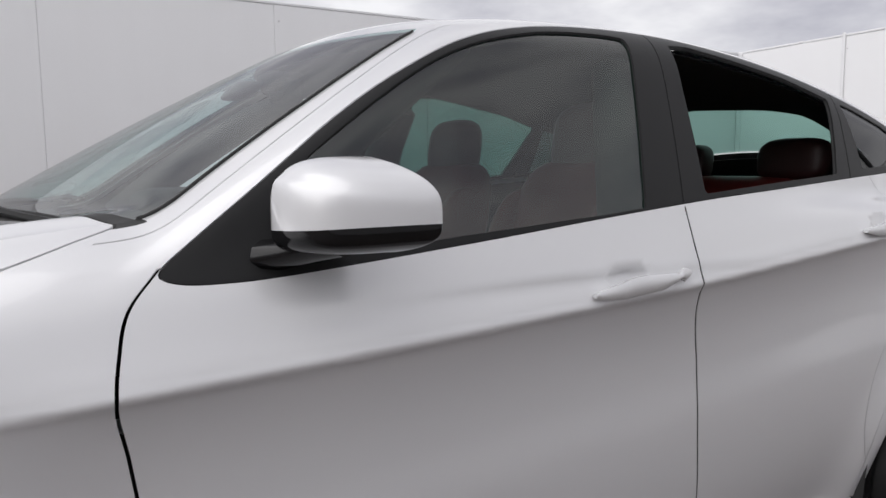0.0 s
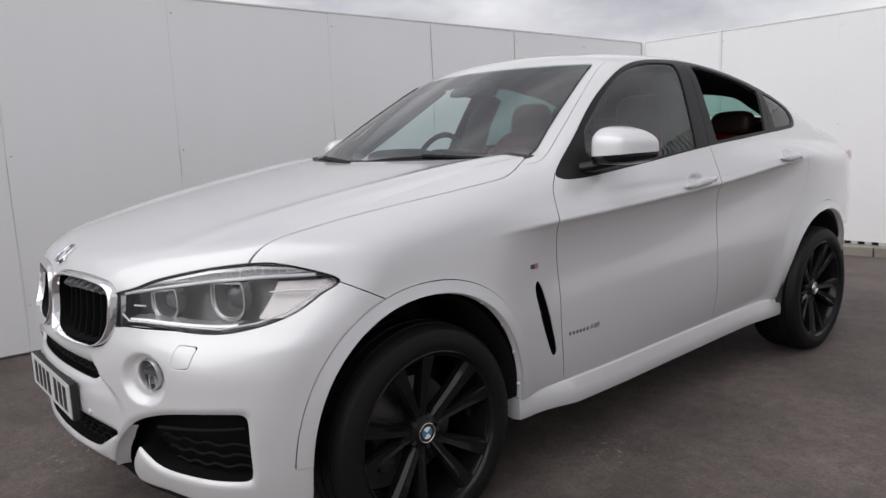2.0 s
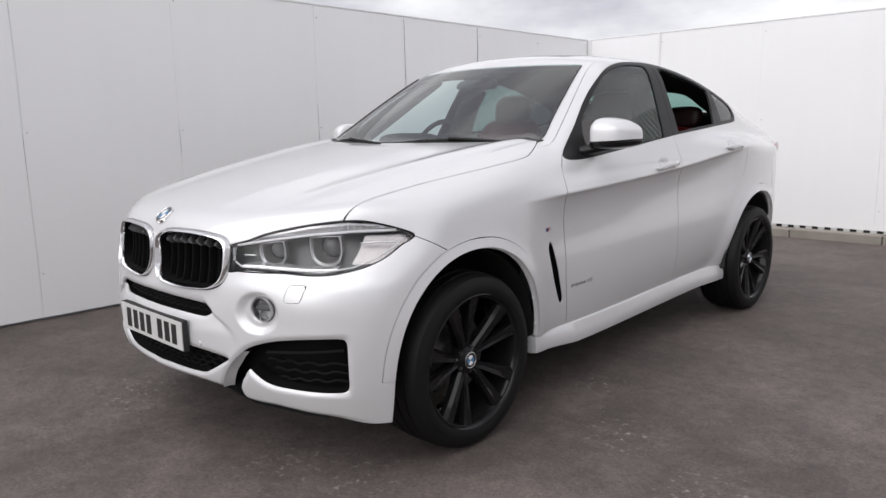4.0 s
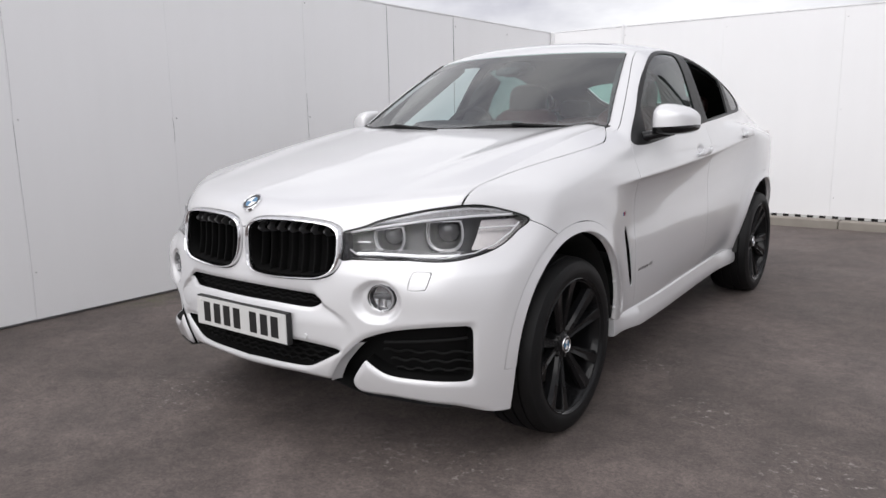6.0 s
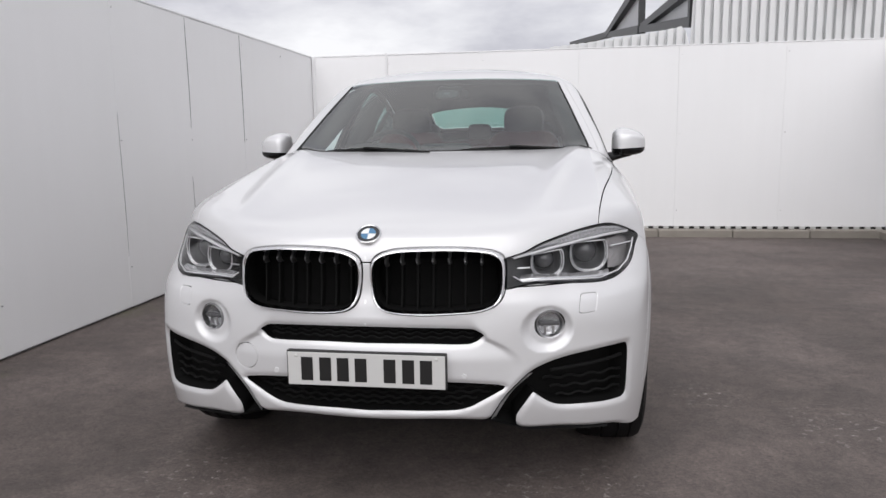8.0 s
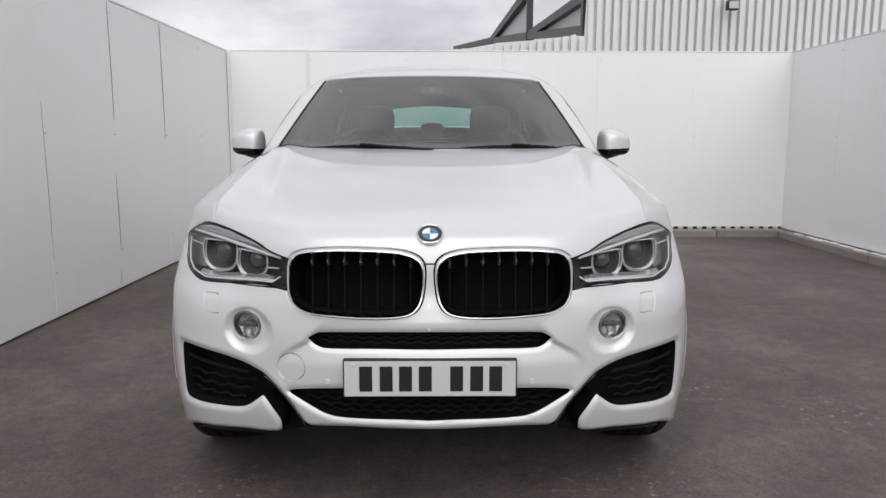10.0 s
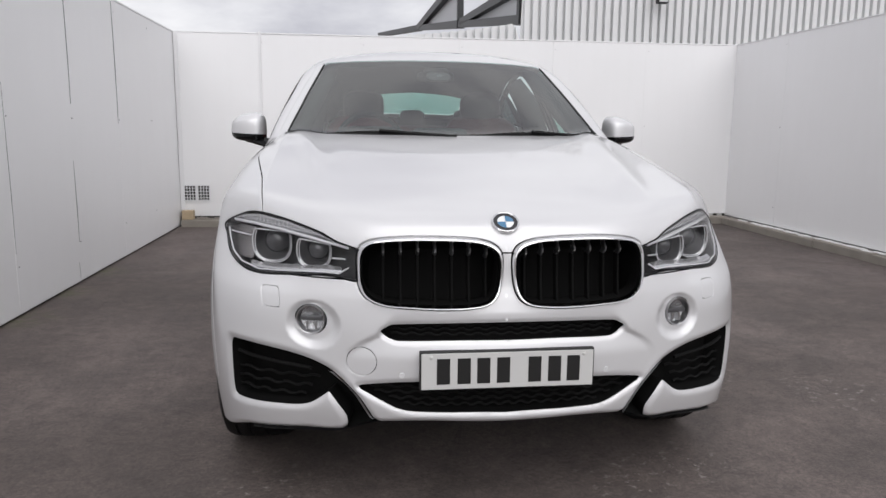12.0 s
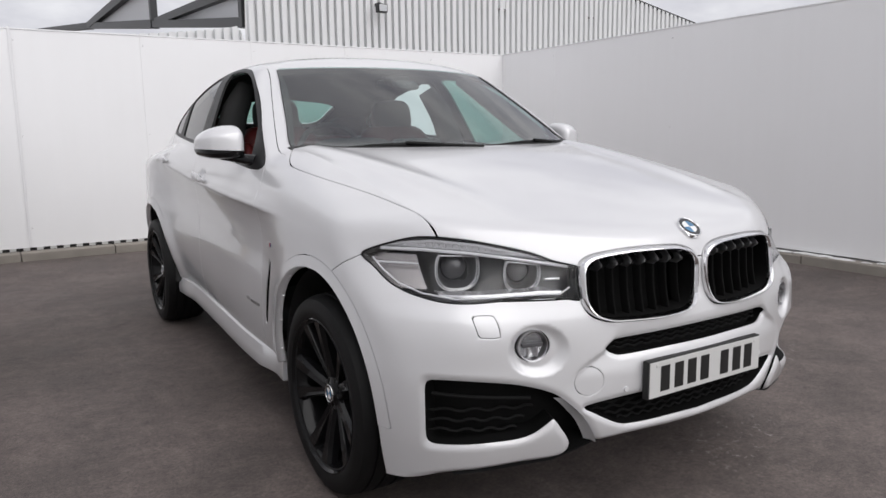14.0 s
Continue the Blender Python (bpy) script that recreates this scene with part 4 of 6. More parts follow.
intake, net = cut(net, intake_at, 0.0)
fog_hole, net = cut(net, lambda p: within(FOG_HOLE, p[:, 0], p[:, 2], nose(p)), 0.0)
washer_lid, net = cut(net, lambda p: within(WASHER_LID, p[:, 0], p[:, 2], nose(p)), 0.0025)
hood, rest = cut(net, lambda p: np.minimum(np.minimum(hood_side(p[:, 1]) - p[:, 0], p[:, 2] - np.where(p[:, 0] < 0.46, 0.886, 0.80)),
                                           0.380 + 0.272 * (p[:, 0] / 0.79) ** 2 - p[:, 1]), 0.005)
cowl, rest = cut(rest, lambda p: np.minimum(np.minimum(0.795 - p[:, 0], p[:, 2] - 1.10), np.minimum(0.408 + 0.285 * (p[:, 0] / 0.79) ** 2 - p[:, 1], p[:, 1] - 0.2)), 0.0)
vent_hole, rest = cut(rest, lambda p: within(VENT, p[:, 1], p[:, 2], p[:, 0] > 0.5), 0.0)
top_shell, rest = cut(rest, lambda p: np.minimum(p[:, 2] - np.maximum(belt_z(p[:, 1]) + 0.012, 1.14), np.where((p[:, 1] > 0.60), 0.2, -1)), 0.0)
bumper, rest = cut(rest, lambda p: np.where(p[:, 1] > 0.0, -1.0, (0.918 - 0.53 * np.maximum(p[:, 1] + 0.306, 0) - p[:, 2]) * 0.88), 0.004)
tow_lid, bumper_tow = cut(bumper, lambda p: within(TOW_LID, p[:, 0], p[:, 2], nose(p)), 0.0025)
fender, rest = cut(rest, lambda p: door_front(p[:, 2]) - p[:, 1], 0.0056)
front_door, rest = cut(rest, lambda p: door_split(p[:, 2]) - p[:, 1], 0.0065)
rear_door, quarter = cut(rest, lambda p: door_rear(p[:, 2]) - p[:, 1], 0.004)

BACKLIGHT = shaped([(-0.3, 2.895), (0.2, 2.90), (0.38, 2.935), (0.425, 2.99), (0.43, 3.15), (0.43, 3.3), (0.40, 3.40), (0.3, 3.44), (-0.3, 3.44)])
backlight, top_shell = cut(top_shell, lambda p: within(BACKLIGHT, p[:, 0], p[:, 1], p[:, 1] > 2.5), 0.004)

PILLAR_LINE = spline((1.15, 0.842), (1.225, 0.826), (1.30, 0.798), (1.45, 0.732), (1.58, 0.668), (1.64, 0.640))
car = tagged(new("car"), "white five-door coupe SUV with black wheels, parked on asphalt", "car")
panel("hood", hood, PAINT, car, centre=True)
panel("cowl", cowl, BLACK_DULL, car, "black plastic cowl under the windscreen", centre=True)


def rolled_rims(p):
    """How far the bumper's skin rolls inwards at its openings and along its lower edge."""
    h = np.zeros(len(p))
    for f, deep, reach in ((intake_at(p), 0.009, 0.021), (within(SLOT, p[:, 0], p[:, 2], nose(p)), 0.006, 0.016), (within(LOW_GRILLE, p[:, 0], p[:, 2], nose(p)), 0.008, 0.019)):
        h = np.maximum(h, deep * np.clip(1 - np.maximum(-f, 0) / reach, 0, 1) ** 2)
    return h + 0.011 * np.clip(1 - (p[:, 2] - under_z(p[:, 0])) / 0.020, 0, 1) ** 1.5 * (1 - step01(-0.62, -0.48, p[:, 1]))


front_bumper = panel("front_bumper", bumper, PAINT, car, centre=True, depth=0.012, other=bumper_tow, soft_edge=0.3, rolled=rolled_rims)
panel("tow_eye_cover", tow_lid, PAINT, front_bumper, "round white tow eye cover", depth=0.004, side=-1)
pillar_in, roof_net = cut(top_shell, lambda p: np.minimum(np.minimum(PILLAR_LINE(p[:, 2]) - p[:, 0], np.where(p[:, 1] < 1.36, 1.0, -1.0)), 1.0), 0.003)
SUNROOF = shaped([(-0.3, 1.37), (0.2, 1.37), (0.40, 1.385), (0.44, 1.42), (0.45, 1.8), (0.45, 2.2), (0.42, 2.26), (0.2, 2.28), (-0.3, 2.28)])
sunroof, roof_net = cut(roof_net, lambda p: within(SUNROOF, p[:, 0], p[:, 1], p[:, 2] > 1.55), 0.006)
panel("sunroof", sunroof, BLACK_GLOSS, car, "dark glass sunroof", centre=True, depth=0.006)
roof = panel("roof", roof_net, PAINT, car, centre=True, depth=0.006)
panel("screen_pillar_trim", pillar_in, PAINT, car, centre=True, depth=0.006)
panel("headliner", top_shell, LINER, car, "dark grey cloth roof lining", depth=0.001, lift=-0.035, centre=True, on_skin=False)
SCREEN_SIDES = np.array([(-0.9, 0.9), (0.83, 0.9), (0.80, 1.10), (0.790, 1.210), (0.772, 1.262), (0.740, 1.335), (0.690, 1.455), (0.645, 1.555), (0.54, 1.80), (-0.9, 1.80)])
screen_pane, screen_edge = cut(screen, lambda p: within(SCREEN_SIDES, p[:, 0], p[:, 2]) - 0.003, 0.0)
windscreen = panel("windscreen", screen_pane, SCREEN_GLASS, car, "tinted laminated windscreen", depth=0.001, centre=True)
windscreen.visible_shadow = False
for side in (1, -1):
    panel("windscreen_seal", screen_edge, BLACK_DULL, windscreen, "black windscreen edge", depth=0.012, lift=0.005, side=side)
rear_screen = panel("rear_window", backlight, SIDE_GLASS, car, "tinted rear window", depth=0.001, centre=True)
rear_screen.visible_shadow = False
front_pane, frame_net = cut(glasshouse, lambda p: within(FRONT_PANE, p[:, 1], p[:, 2]), 0.0)
rear_pane, frame_net = cut(frame_net, lambda p: within(REAR_PANE, p[:, 1], p[:, 2]), 0.0)
quarter_pane, frame_net = cut(frame_net, lambda p: within(QUARTER_PANE, p[:, 1], p[:, 2]), 0.0)
front_frame, frame_net = cut(frame_net, lambda p: 1.815 + 0.22 * np.maximum(p[:, 2] - 1.2, 0) - p[:, 1], 0.004)
rear_frame, quarter_frame = cut(frame_net, lambda p: 2.565 + 0.35 * (p[:, 2] - 1.3) - p[:, 1], 0.004)


def slab(bm_data, material, name, parent, label="", angle=35):
    return smooth(part(name, bm_data, material, parent, label), angle)


def roundel(parent, m, r):
    """A badge of blue and white quarters in a dark ring, facing the pose's z."""
    def disc(r0, r1, a0, a1, z, n=20):
        V, F = [], []
        for i in range(n + 1):
            a = a0 + (a1 - a0) * i / n
            V += [m @ Vector((r0 * math.cos(a), r0 * math.sin(a), z)), m @ Vector((r1 * math.cos(a), r1 * math.sin(a), z - 0.0006))]
        F = [(2 * i, 2 * i + 1, 2 * i + 3, 2 * i + 2) for i in range(n)]
        return V, F
    base = part("badge", joined(disc(0.62 * r, 0.95 * r, 0, 2 * math.pi, 0.0072, 40)), BADGE_BLACK, parent, "round dark-rimmed badge with blue and white quarters")
    path = [m @ Vector((0.97 * r * math.cos(a), 0.97 * r * math.sin(a), 0.0062)) for a in np.linspace(0, 2 * math.pi, 40, endpoint=False)]
    slab(tube([tuple(p) for p in path], 0.045 * r + 0.001, True), CHROME, "badge_rim", base, "chrome rim")
    part("badge_side", ([m @ Vector((0.99 * r * math.cos(a), 0.99 * r * math.sin(a), z)) for z in (-0.004, 0.006) for a in np.linspace(0, 2 * math.pi, 40, endpoint=False)], [(i, (i + 1) % 40, 40 + (i + 1) % 40, 40 + i) for i in range(40)]), CHROME, base)
    for k in range(4):
        part("quarter", disc(0.002, 0.62 * r, k * math.pi / 2 + 0.02, (k + 1) * math.pi / 2 - 0.02, 0.0078, 8), (BADGE_WHITE if k % 2 else BADGE_BLUE), base)
    return base


def aligned(p, n, up=(0, 0, 1)):
    """A pose at p whose z looks along n."""
    n = Vector(n).normalized()
    x = Vector(up).cross(n).normalized()
    y = n.cross(x)
    return Matrix.Translation(p) @ Matrix((x, y, n)).transposed().to_4x4()


# nose: grille, slots, plate, lamps
def wavy(x0, x1, z0, back, amp, waves, radius):
    xs = np.linspace(x0, x1, 8 * waves)
    z = z0 + amp * np.sign(np.sin(np.linspace(0, waves * 2 * math.pi, len(xs)))) * np.abs(np.sin(np.linspace(0, waves * 2 * math.pi, len(xs)))) ** 0.6
    return tube(np.stack([xs, skin_y(xs, np.full(len(xs), z0)) + back, z], 1), radius, around=6)


upper_slot = pocket("upper_grille", slot, GRILLE_BLACK, car, 0.045, "black plastic slot grille", centre=True)
for k, z in enumerate((0.634, 0.649, 0.663)):
    slab(wavy(-0.35, 0.35, z, 0.028, 0.0035, 14, 0.0035), BAR_BLACK, "grille_bar", upper_slot)
mid_grille = pocket("lower_grille", low_grille, GRILLE_BLACK, car, 0.06, "black plastic lower grille", centre=True)
for k, z in enumerate((0.405, 0.425, 0.445, 0.463)):
    w = 0.30 + 0.14 * (z - 0.40) / 0.06
    slab(wavy(-w, w, z, 0.045, 0.004, 14, 0.004), BAR_BLACK, "grille_bar", mid_grille)
for side in (1, -1):
    data = (lambda d: d) if side > 0 else mirrored
    V, F, n = [], [], len(KIDNEY)
    oy, iy = skin_y(KIDNEY[:, 0], KIDNEY[:, 1]), skin_y(KIDNEY_HOLE[:, 0], KIDNEY_HOLE[:, 1])
    for o, h, a, b in zip(KIDNEY, KIDNEY_HOLE, oy, iy):
        for t, out in ((0.20, -0.03), (0.21, 0.004), (0.29, 0.012), (0.42, 0.0165), (0.62, 0.0165), (0.80, 0.011), (0.93, 0.002), (1.0, -0.006)):
            V.append((o[0] + (h[0] - o[0]) * t, a + (b - a) * t - out, o[1] + (h[1] - o[1]) * t))
    for q in range(n):
        F += [(8 * q + r, 8 * q + r + 1, 8 * ((q + 1) % n) + r + 1, 8 * ((q + 1) % n) + r) for r in range(7)]
    grille = slab(data((V, F)), GRILLE_CHROME, "kidney_grille", car, "chrome-framed kidney grille with black slats", 50)
    wall = [(h[0], y + d, h[1]) for d in (0.005, 0.07) for h, y in zip(KIDNEY_HOLE, iy)]
    slab(data((wall, [(q, n + q, n + (q + 1) % n, (q + 1) % n) for q in range(n)])), GRILLE_BLACK, "frame_lining", grille, "black inner wall of the frame", 50)
    pocket("grille_back", kidney, GRILLE_BLACK, grille, 0.12, "black mesh", side=side)
    for k in range(7):
        x = 0.061 + k * 0.0522
        zs = [z for xx, z in KIDNEY_HOLE if abs(xx - x) < 0.03]
        # each black slat gets a lighter top piece that paints in its highlight
        for za, zb, nm, mat in ((min(zs) - 0.002, max(zs) - 0.042, "slat", GRILLE_BLACK), (max(zs) - 0.044, max(zs) + 0.002, "slat_glint", SLAT_GLINT)):
            z = np.linspace(za, zb, 8)
            y = skin_y(np.full(8, x), z) + (0.034 if mat == GRILLE_BLACK else 0.010 + 0.024 * np.clip((max(zs) - 0.028 - z) / 0.014, 0, 1) + 0.024 * np.clip((z - max(zs) + 0.030) / 0.030, 0, 1) ** 1.3)
            V, F = [], []
            for yy, zz in zip(y, z):
                V += [(x - 0.0042, yy + 0.005, zz), (x - 0.0022, yy, zz), (x + 0.0022, yy, zz), (x + 0.0042, yy + 0.005, zz), (x + 0.0045, yy + 0.03, zz), (x - 0.0045, yy + 0.03, zz)]
            for i in range(7):
                F += [(6 * i + q, 6 * i + (q + 1) % 6, 6 * i + 6 + (q + 1) % 6, 6 * i + 6 + q) for q in range(6)]
            slab(data((V, F)), mat, nm, grille, angle=50)
    air = pocket("side_intake", intake, GRILLE_BLACK, car, 0.085, "black wavy-slatted side intake", side=side)
    edge = INTAKE[34:54]
    ey, deep = skin_y(edge[:, 0], edge[:, 1]), 0.012 + 0.030 * np.clip((0.535 - edge[:, 1]) / 0.08, 0, 1)
    V = [(x + 0.016 * t * t, y + 0.003 + (d - 0.003) * t, z) for t in (0.0, 0.5, 1.0) for (x, z), y, d in zip(edge, ey, deep)]
    n = len(edge)
    slab(data((V, [(r * n + q, r * n + q + 1, (r + 1) * n + q + 1, (r + 1) * n + q) for r in range(2) for q in range(n - 1)])), PAINT, "intake_flank", front_bumper, "white flank beside the side intake", 60)
    xr = np.linspace(0.60, 0.845, 10)
    slab(data(tube(np.stack([xr, skin_y(xr, np.full(10, 0.52)) + np.linspace(0.03, 0.045, 10), np.linspace(0.508, 0.526, 10)], 1), 0.006, around=6)), BAR_BLACK, "intake_ridge", air)
    for k, z in enumerate((0.408, 0.440, 0.472)):
        x0 = (0.62, 0.60, 0.575)[k]
        slab(data(wavy(x0, 0.862, z, 0.062, 0.004, 4, 0.0045)), BAR_BLACK, "intake_slat", air)
    panel("washer_cover", washer_lid, PAINT, front_bumper, "white headlamp washer cover", depth=0.004, side=side)
    # fog lamp
    c = Vector((0.598, float(skin_y(0.598, 0.668)[0]) - 0.004, 0.668))
    m = Matrix.Translation(c) @ Matrix.Rotation(radians(14), 4, "Z") @ Matrix.Rotation(radians(90), 4, "Z")
    turn = lambda d: ([tuple(m @ Vector((-p[0], p[1], p[2]))) for p in d[0]], [tuple(f)[::-1] for f in d[1]])
    pocket("fog_well", fog_hole, BLACK_DULL, front_bumper, 0.05, "dark fog lamp well", side=side)
    fog = slab(data(turn(lathe([(-0.03, 0.047), (0.000, 0.047), (0.004, 0.0452), (0.003, 0.0425), (-0.004, 0.0412), (-0.02, 0.038)], 40))), SATIN, "fog_lamp", car, "round fog lamp with a chrome ring")
    slab(data(turn(lathe([(-0.020, 0.038), (-0.025, 0.02), (-0.026, 0.001)], 32))), REFLECTOR, "reflector", fog)
    slab(data(turn(lathe([(-0.003, 0.0412), (0.001, 0.027), (0.002, 0.001)], 32))), CLEAR, "lens", fog)
    bar = boxed((-0.03, -0.034, -0.004), (0.012, 0.034, 0.010), 0.003)
    bmesh.ops.transform(bar, matrix=(Matrix.Diagonal((side, 1, 1, 1)) @ m @ Matrix.Diagonal((-1, 1, 1, 1)) @ Matrix.Translation((-0.016, 0, 0))), verts=bar.verts)
    part("lamp_bar", bar, LAMP_BOWL, fog)
    for u in (-0.014, 0.014):
        fin = boxed((-0.026, u - 0.004, -0.034), (-0.006, u + 0.004, -0.005), 0.002)
        bmesh.ops.transform(fin, matrix=(Matrix.Diagonal((side, 1, 1, 1)) @ m @ Matrix.Diagonal((-1, 1, 1, 1))), verts=fin.verts)
        part("lamp_fin", fin, SATIN, fog)
    sensor = Vector((0.322, float(skin_y(0.322, 0.513)[0]), 0.513))
    bm = bmesh.new()
    bmesh.ops.create_cone(bm, cap_ends=True, segments=20, radius1=0.0095, radius2=0.0085, depth=0.006, matrix=Matrix.Diagonal((side, 1, 1, 1)) @ Matrix.Translation(sensor) @ Matrix.Rotation(radians(90), 4, "X"))
    part("parking_sensor", bm, PAINT_GREY, front_bumper)

# headlamps
for side in (1, -1):
    data = (lambda d: d) if side > 0 else mirrored
    light = pocket("headlamp", lamp, LAMP_DARK, car, 0.085, "clear headlamp with twin ringed projectors and a bright brow", side=side, start=0.004)
    cover = panel("lamp_cover", lamp, CLEAR, light, "clear lamp cover", depth=0.003, side=side)
    cover.visible_shadow = False
    edge_lamp, _ = cut(lamp, lambda p: 0.0035 - within(HEADLIGHT, p[:, 0], p[:, 2], nose(p)), 0.0)
    panel("lamp_seal", edge_lamp, BLACK_GLOSS, light, "black seal round the lamp", depth=0.003, lift=0.0015, side=side)
    xs = np.linspace(0.478, 0.882, 28)
    top = np.interp(xs, (0.478, 0.516, 0.575, 0.682, 0.774, 0.835, 0.882), (0.894, 0.905, 0.930, 0.957, 0.967, 0.959, 0.938))
    bot = np.interp(xs, (0.478, 0.50, 0.602, 0.701, 0.80, 0.882), (0.888, 0.893, 0.911, 0.925, 0.932, 0.931))
    for cx, cz, r, back in ((0.726, 0.882, 0.068, 0.052), (0.583, 0.873, 0.057, 0.044)):
        c = np.array((cx, float(skin_y(cx, cz)[0]) + back, cz))
        ax = np.array((0.30, -0.954, 0.0))
        sx, sz = np.array((0.954, 0.30, 0.0)), np.array((0.0, 0.0, 1.0))

        def loop(rr, push, squash=0.80, under=0.004):
            """A rounded D, cut off below the brow."""
            out = []
            for a in np.linspace(0, 2 * math.pi, 48, endpoint=False):
                u, v = math.cos(a), math.sin(a)
                p = c + ax * push + sx * rr * math.copysign(abs(u) ** squash, u) + sz * rr * math.copysign(abs(v) ** squash, v)
                p[2] = min(p[2], float(np.interp(p[0], xs, bot)) - under - 0.002)
                out.append(tuple(p))
            return out
        for rr, push, thick in ((r, 0.016, 0.0021), (r - 0.0065, 0.010, 0.0015)):
            slab(data(tube(loop(rr, push), thick, True, around=6)), RING_GREY, "lamp_ring", light, "white daylight ring")
        F = [(q, 48 + q, 48 + (q + 1) % 48, (q + 1) % 48) for q in range(48)]
        slab(data((loop(r, 0.016) + loop(r - 0.0065, 0.010), F)), RING_CLEAR, "ring_web", light, "clear web between the ring lines")
        slab(data((loop(r - 0.001, 0.015) + loop(r - 0.004, -0.020), F)), RING_CLEAR, "ring_sleeve", light, "clear sleeve of the daylight ring")
        prof = ((r - 0.006, 0.008, 0.80), (r - 0.011, -0.012, 0.82), (r * 0.74, -0.028, 0.9), (r * 0.66, -0.034, 1.0), (r * 0.60, -0.034, 1.0), (0.002, -0.036, 1.0))
        bowl = [p for rr, push, e in prof for p in loop(rr, push, e, 0.006)]
        F = [(i * 48 + q, (i + 1) * 48 + q, (i + 1) * 48 + (q + 1) % 48, i * 48 + (q + 1) % 48) for i in range(len(prof) - 1) for q in range(48)]
        slab(data((bowl, F)), LAMP_BOWL, "reflector_bowl", light, "dim grey reflector bowl", 50)
        prof = ((r * 0.62, -0.030), (r * 0.60, -0.020), (r * 0.54, -0.012), (r * 0.42, -0.004), (r * 0.25, 0.002), (0.002, 0.004))
        dome = [p for rr, push in prof for p in loop(rr, push, 1.0, 0.006)]
        F = [(i * 48 + q, (i + 1) * 48 + q, (i + 1) * 48 + (q + 1) % 48, i * 48 + (q + 1) % 48) for i in range(len(prof) - 1) for q in range(48)]
        slab(data((dome, F)), LAMP_LENS, "projector", light, "dark projector lens", 60)
        for u in (-0.011, 0.0, 0.011):
            p = c + ax * 0.014 + sx * u + sz * (-r - 0.008)
            led = boxed((-0.0042, -0.004, -0.0045), (0.0042, 0.004, 0.0045 if u else 0.002), 0.001)
            bmesh.ops.transform(led, matrix=Matrix.Diagonal((side, 1, 1, 1)) @ Matrix.Translation(p) @ Matrix.Rotation(radians(17), 4, "Z"), verts=led.verts)
            part("led_block", led, LIGHT_GUIDE if u else LAMP_DARK, light)
        lo = np.array([c + ax * 0.016 + sx * u + sz * (-r - 0.016 - 0.12 * u) for u in np.linspace(-0.028, 0.028, 5)])
        slab(data(tube(lo, 0.0022, around=6)), SATIN, "led_strip", light)
    # brow strip, lower line, outer reflector
    V, F = [], []
    for x, a, b in zip(xs, top, bot):
        ya, yb = float(skin_y(x, a)[0]), float(skin_y(x, b)[0])
        V += [(x, yb + 0.024, b + 0.0085), (x, yb + 0.009, b + 0.0075), (x, yb + 0.007, b + 0.003), (x, yb + 0.010, b - 0.001), (x, yb + 0.05, b)]
    for i in range(len(xs) - 1):
        F += [(5 * i + q, 5 * i + 5 + q, 5 * i + 6 + q, 5 * i + 1 + q) for q in range(4)]
    slab(data((V, [f[::-1] for f in F])), LIGHT_GUIDE, "brow", light, "bright brow strip", 25)
    V, F = [], []
    for x, a, b in zip(xs, top, bot):
        zs = np.array((a, a - 0.25 * (a - b), a - 0.30 * (a - b), b + 0.009))
        ys = skin_y(np.full(4, x), zs) + np.array((0.010, 0.012, 0.018, 0.026))
        V += [(x, yy, zz) for yy, zz in zip(ys, zs)]
    for i in range(len(xs) - 1):
        F += [(4 * i + q, 4 * i + 4 + q, 4 * i + 5 + q, 4 * i + 1 + q) for q in range(3)]
    slab(data((V, [f[::-1] for f in F])), BROW_PLATE, "brow_plate", light, "silvery plate above the brow", 25)
    for x in np.linspace(0.62, 0.83, 16):
        z0, z1 = np.interp(x, xs, bot) + 0.016, np.interp(x, xs, top) - 0.010
        y0, y1 = float(skin_y(x, z0)[0]) + 0.020, float(skin_y(x, z1)[0]) + 0.013
        part("brow_rib", data(tube([(x, y0, z0), (x + 0.002, y1, z1)], 0.0014, around=5)), SATIN, light)
    xs4 = np.linspace(0.500, 0.800, 16)
    V, F = [], []
    for i, x in enumerate(xs4):
        lo_z = float(np.interp(x, (0.50, 0.56, 0.70, 0.77, 0.80), (0.8165, 0.8175, 0.809, 0.806, 0.809)))
        for dz, back in ((0.0, 0.012), (0.006, 0.016), (0.012 + 0.003 * (i % 5 == 2), 0.046)):
            V.append((x, float(skin_y(x, lo_z)[0]) + back, lo_z + dz))
    F = [(3 * i + q, 3 * i + 3 + q, 3 * i + 4 + q, 3 * i + 1 + q) for i in range(15) for q in range(2)]
    slab(data((V, [f[::-1] for f in F])), BROW_PLATE, "lower_shelf", light, "silvery shelf below the projectors", 20)
    line = [(0.479, 0.833), (0.508, 0.8145), (0.56, 0.8155), (0.62, 0.8125), (0.70, 0.807), (0.77, 0.8025), (0.835, 0.815), (0.872, 0.838), (0.892, 0.874), (0.902, 0.906)]
    xz = np.array(line)
    slab(data(tube(np.stack([xz[:, 0], skin_y(xz[:, 0], xz[:, 1]) + 0.007, xz[:, 1]], 1), 0.0028, around=6)), LIGHT_GUIDE, "lower_trim", light, "bright lower trim line")
    out_l, _ = cut(lamp, lambda p: np.minimum(np.minimum(p[:, 0] - 0.826, p[:, 2] - 0.836), 0.926 - p[:, 2]), 0.0)
    panel("side_reflector", out_l, RIBBED, light, "finely ribbed outer reflector", depth=0.004, lift=-0.034, side=side, on_skin=False)
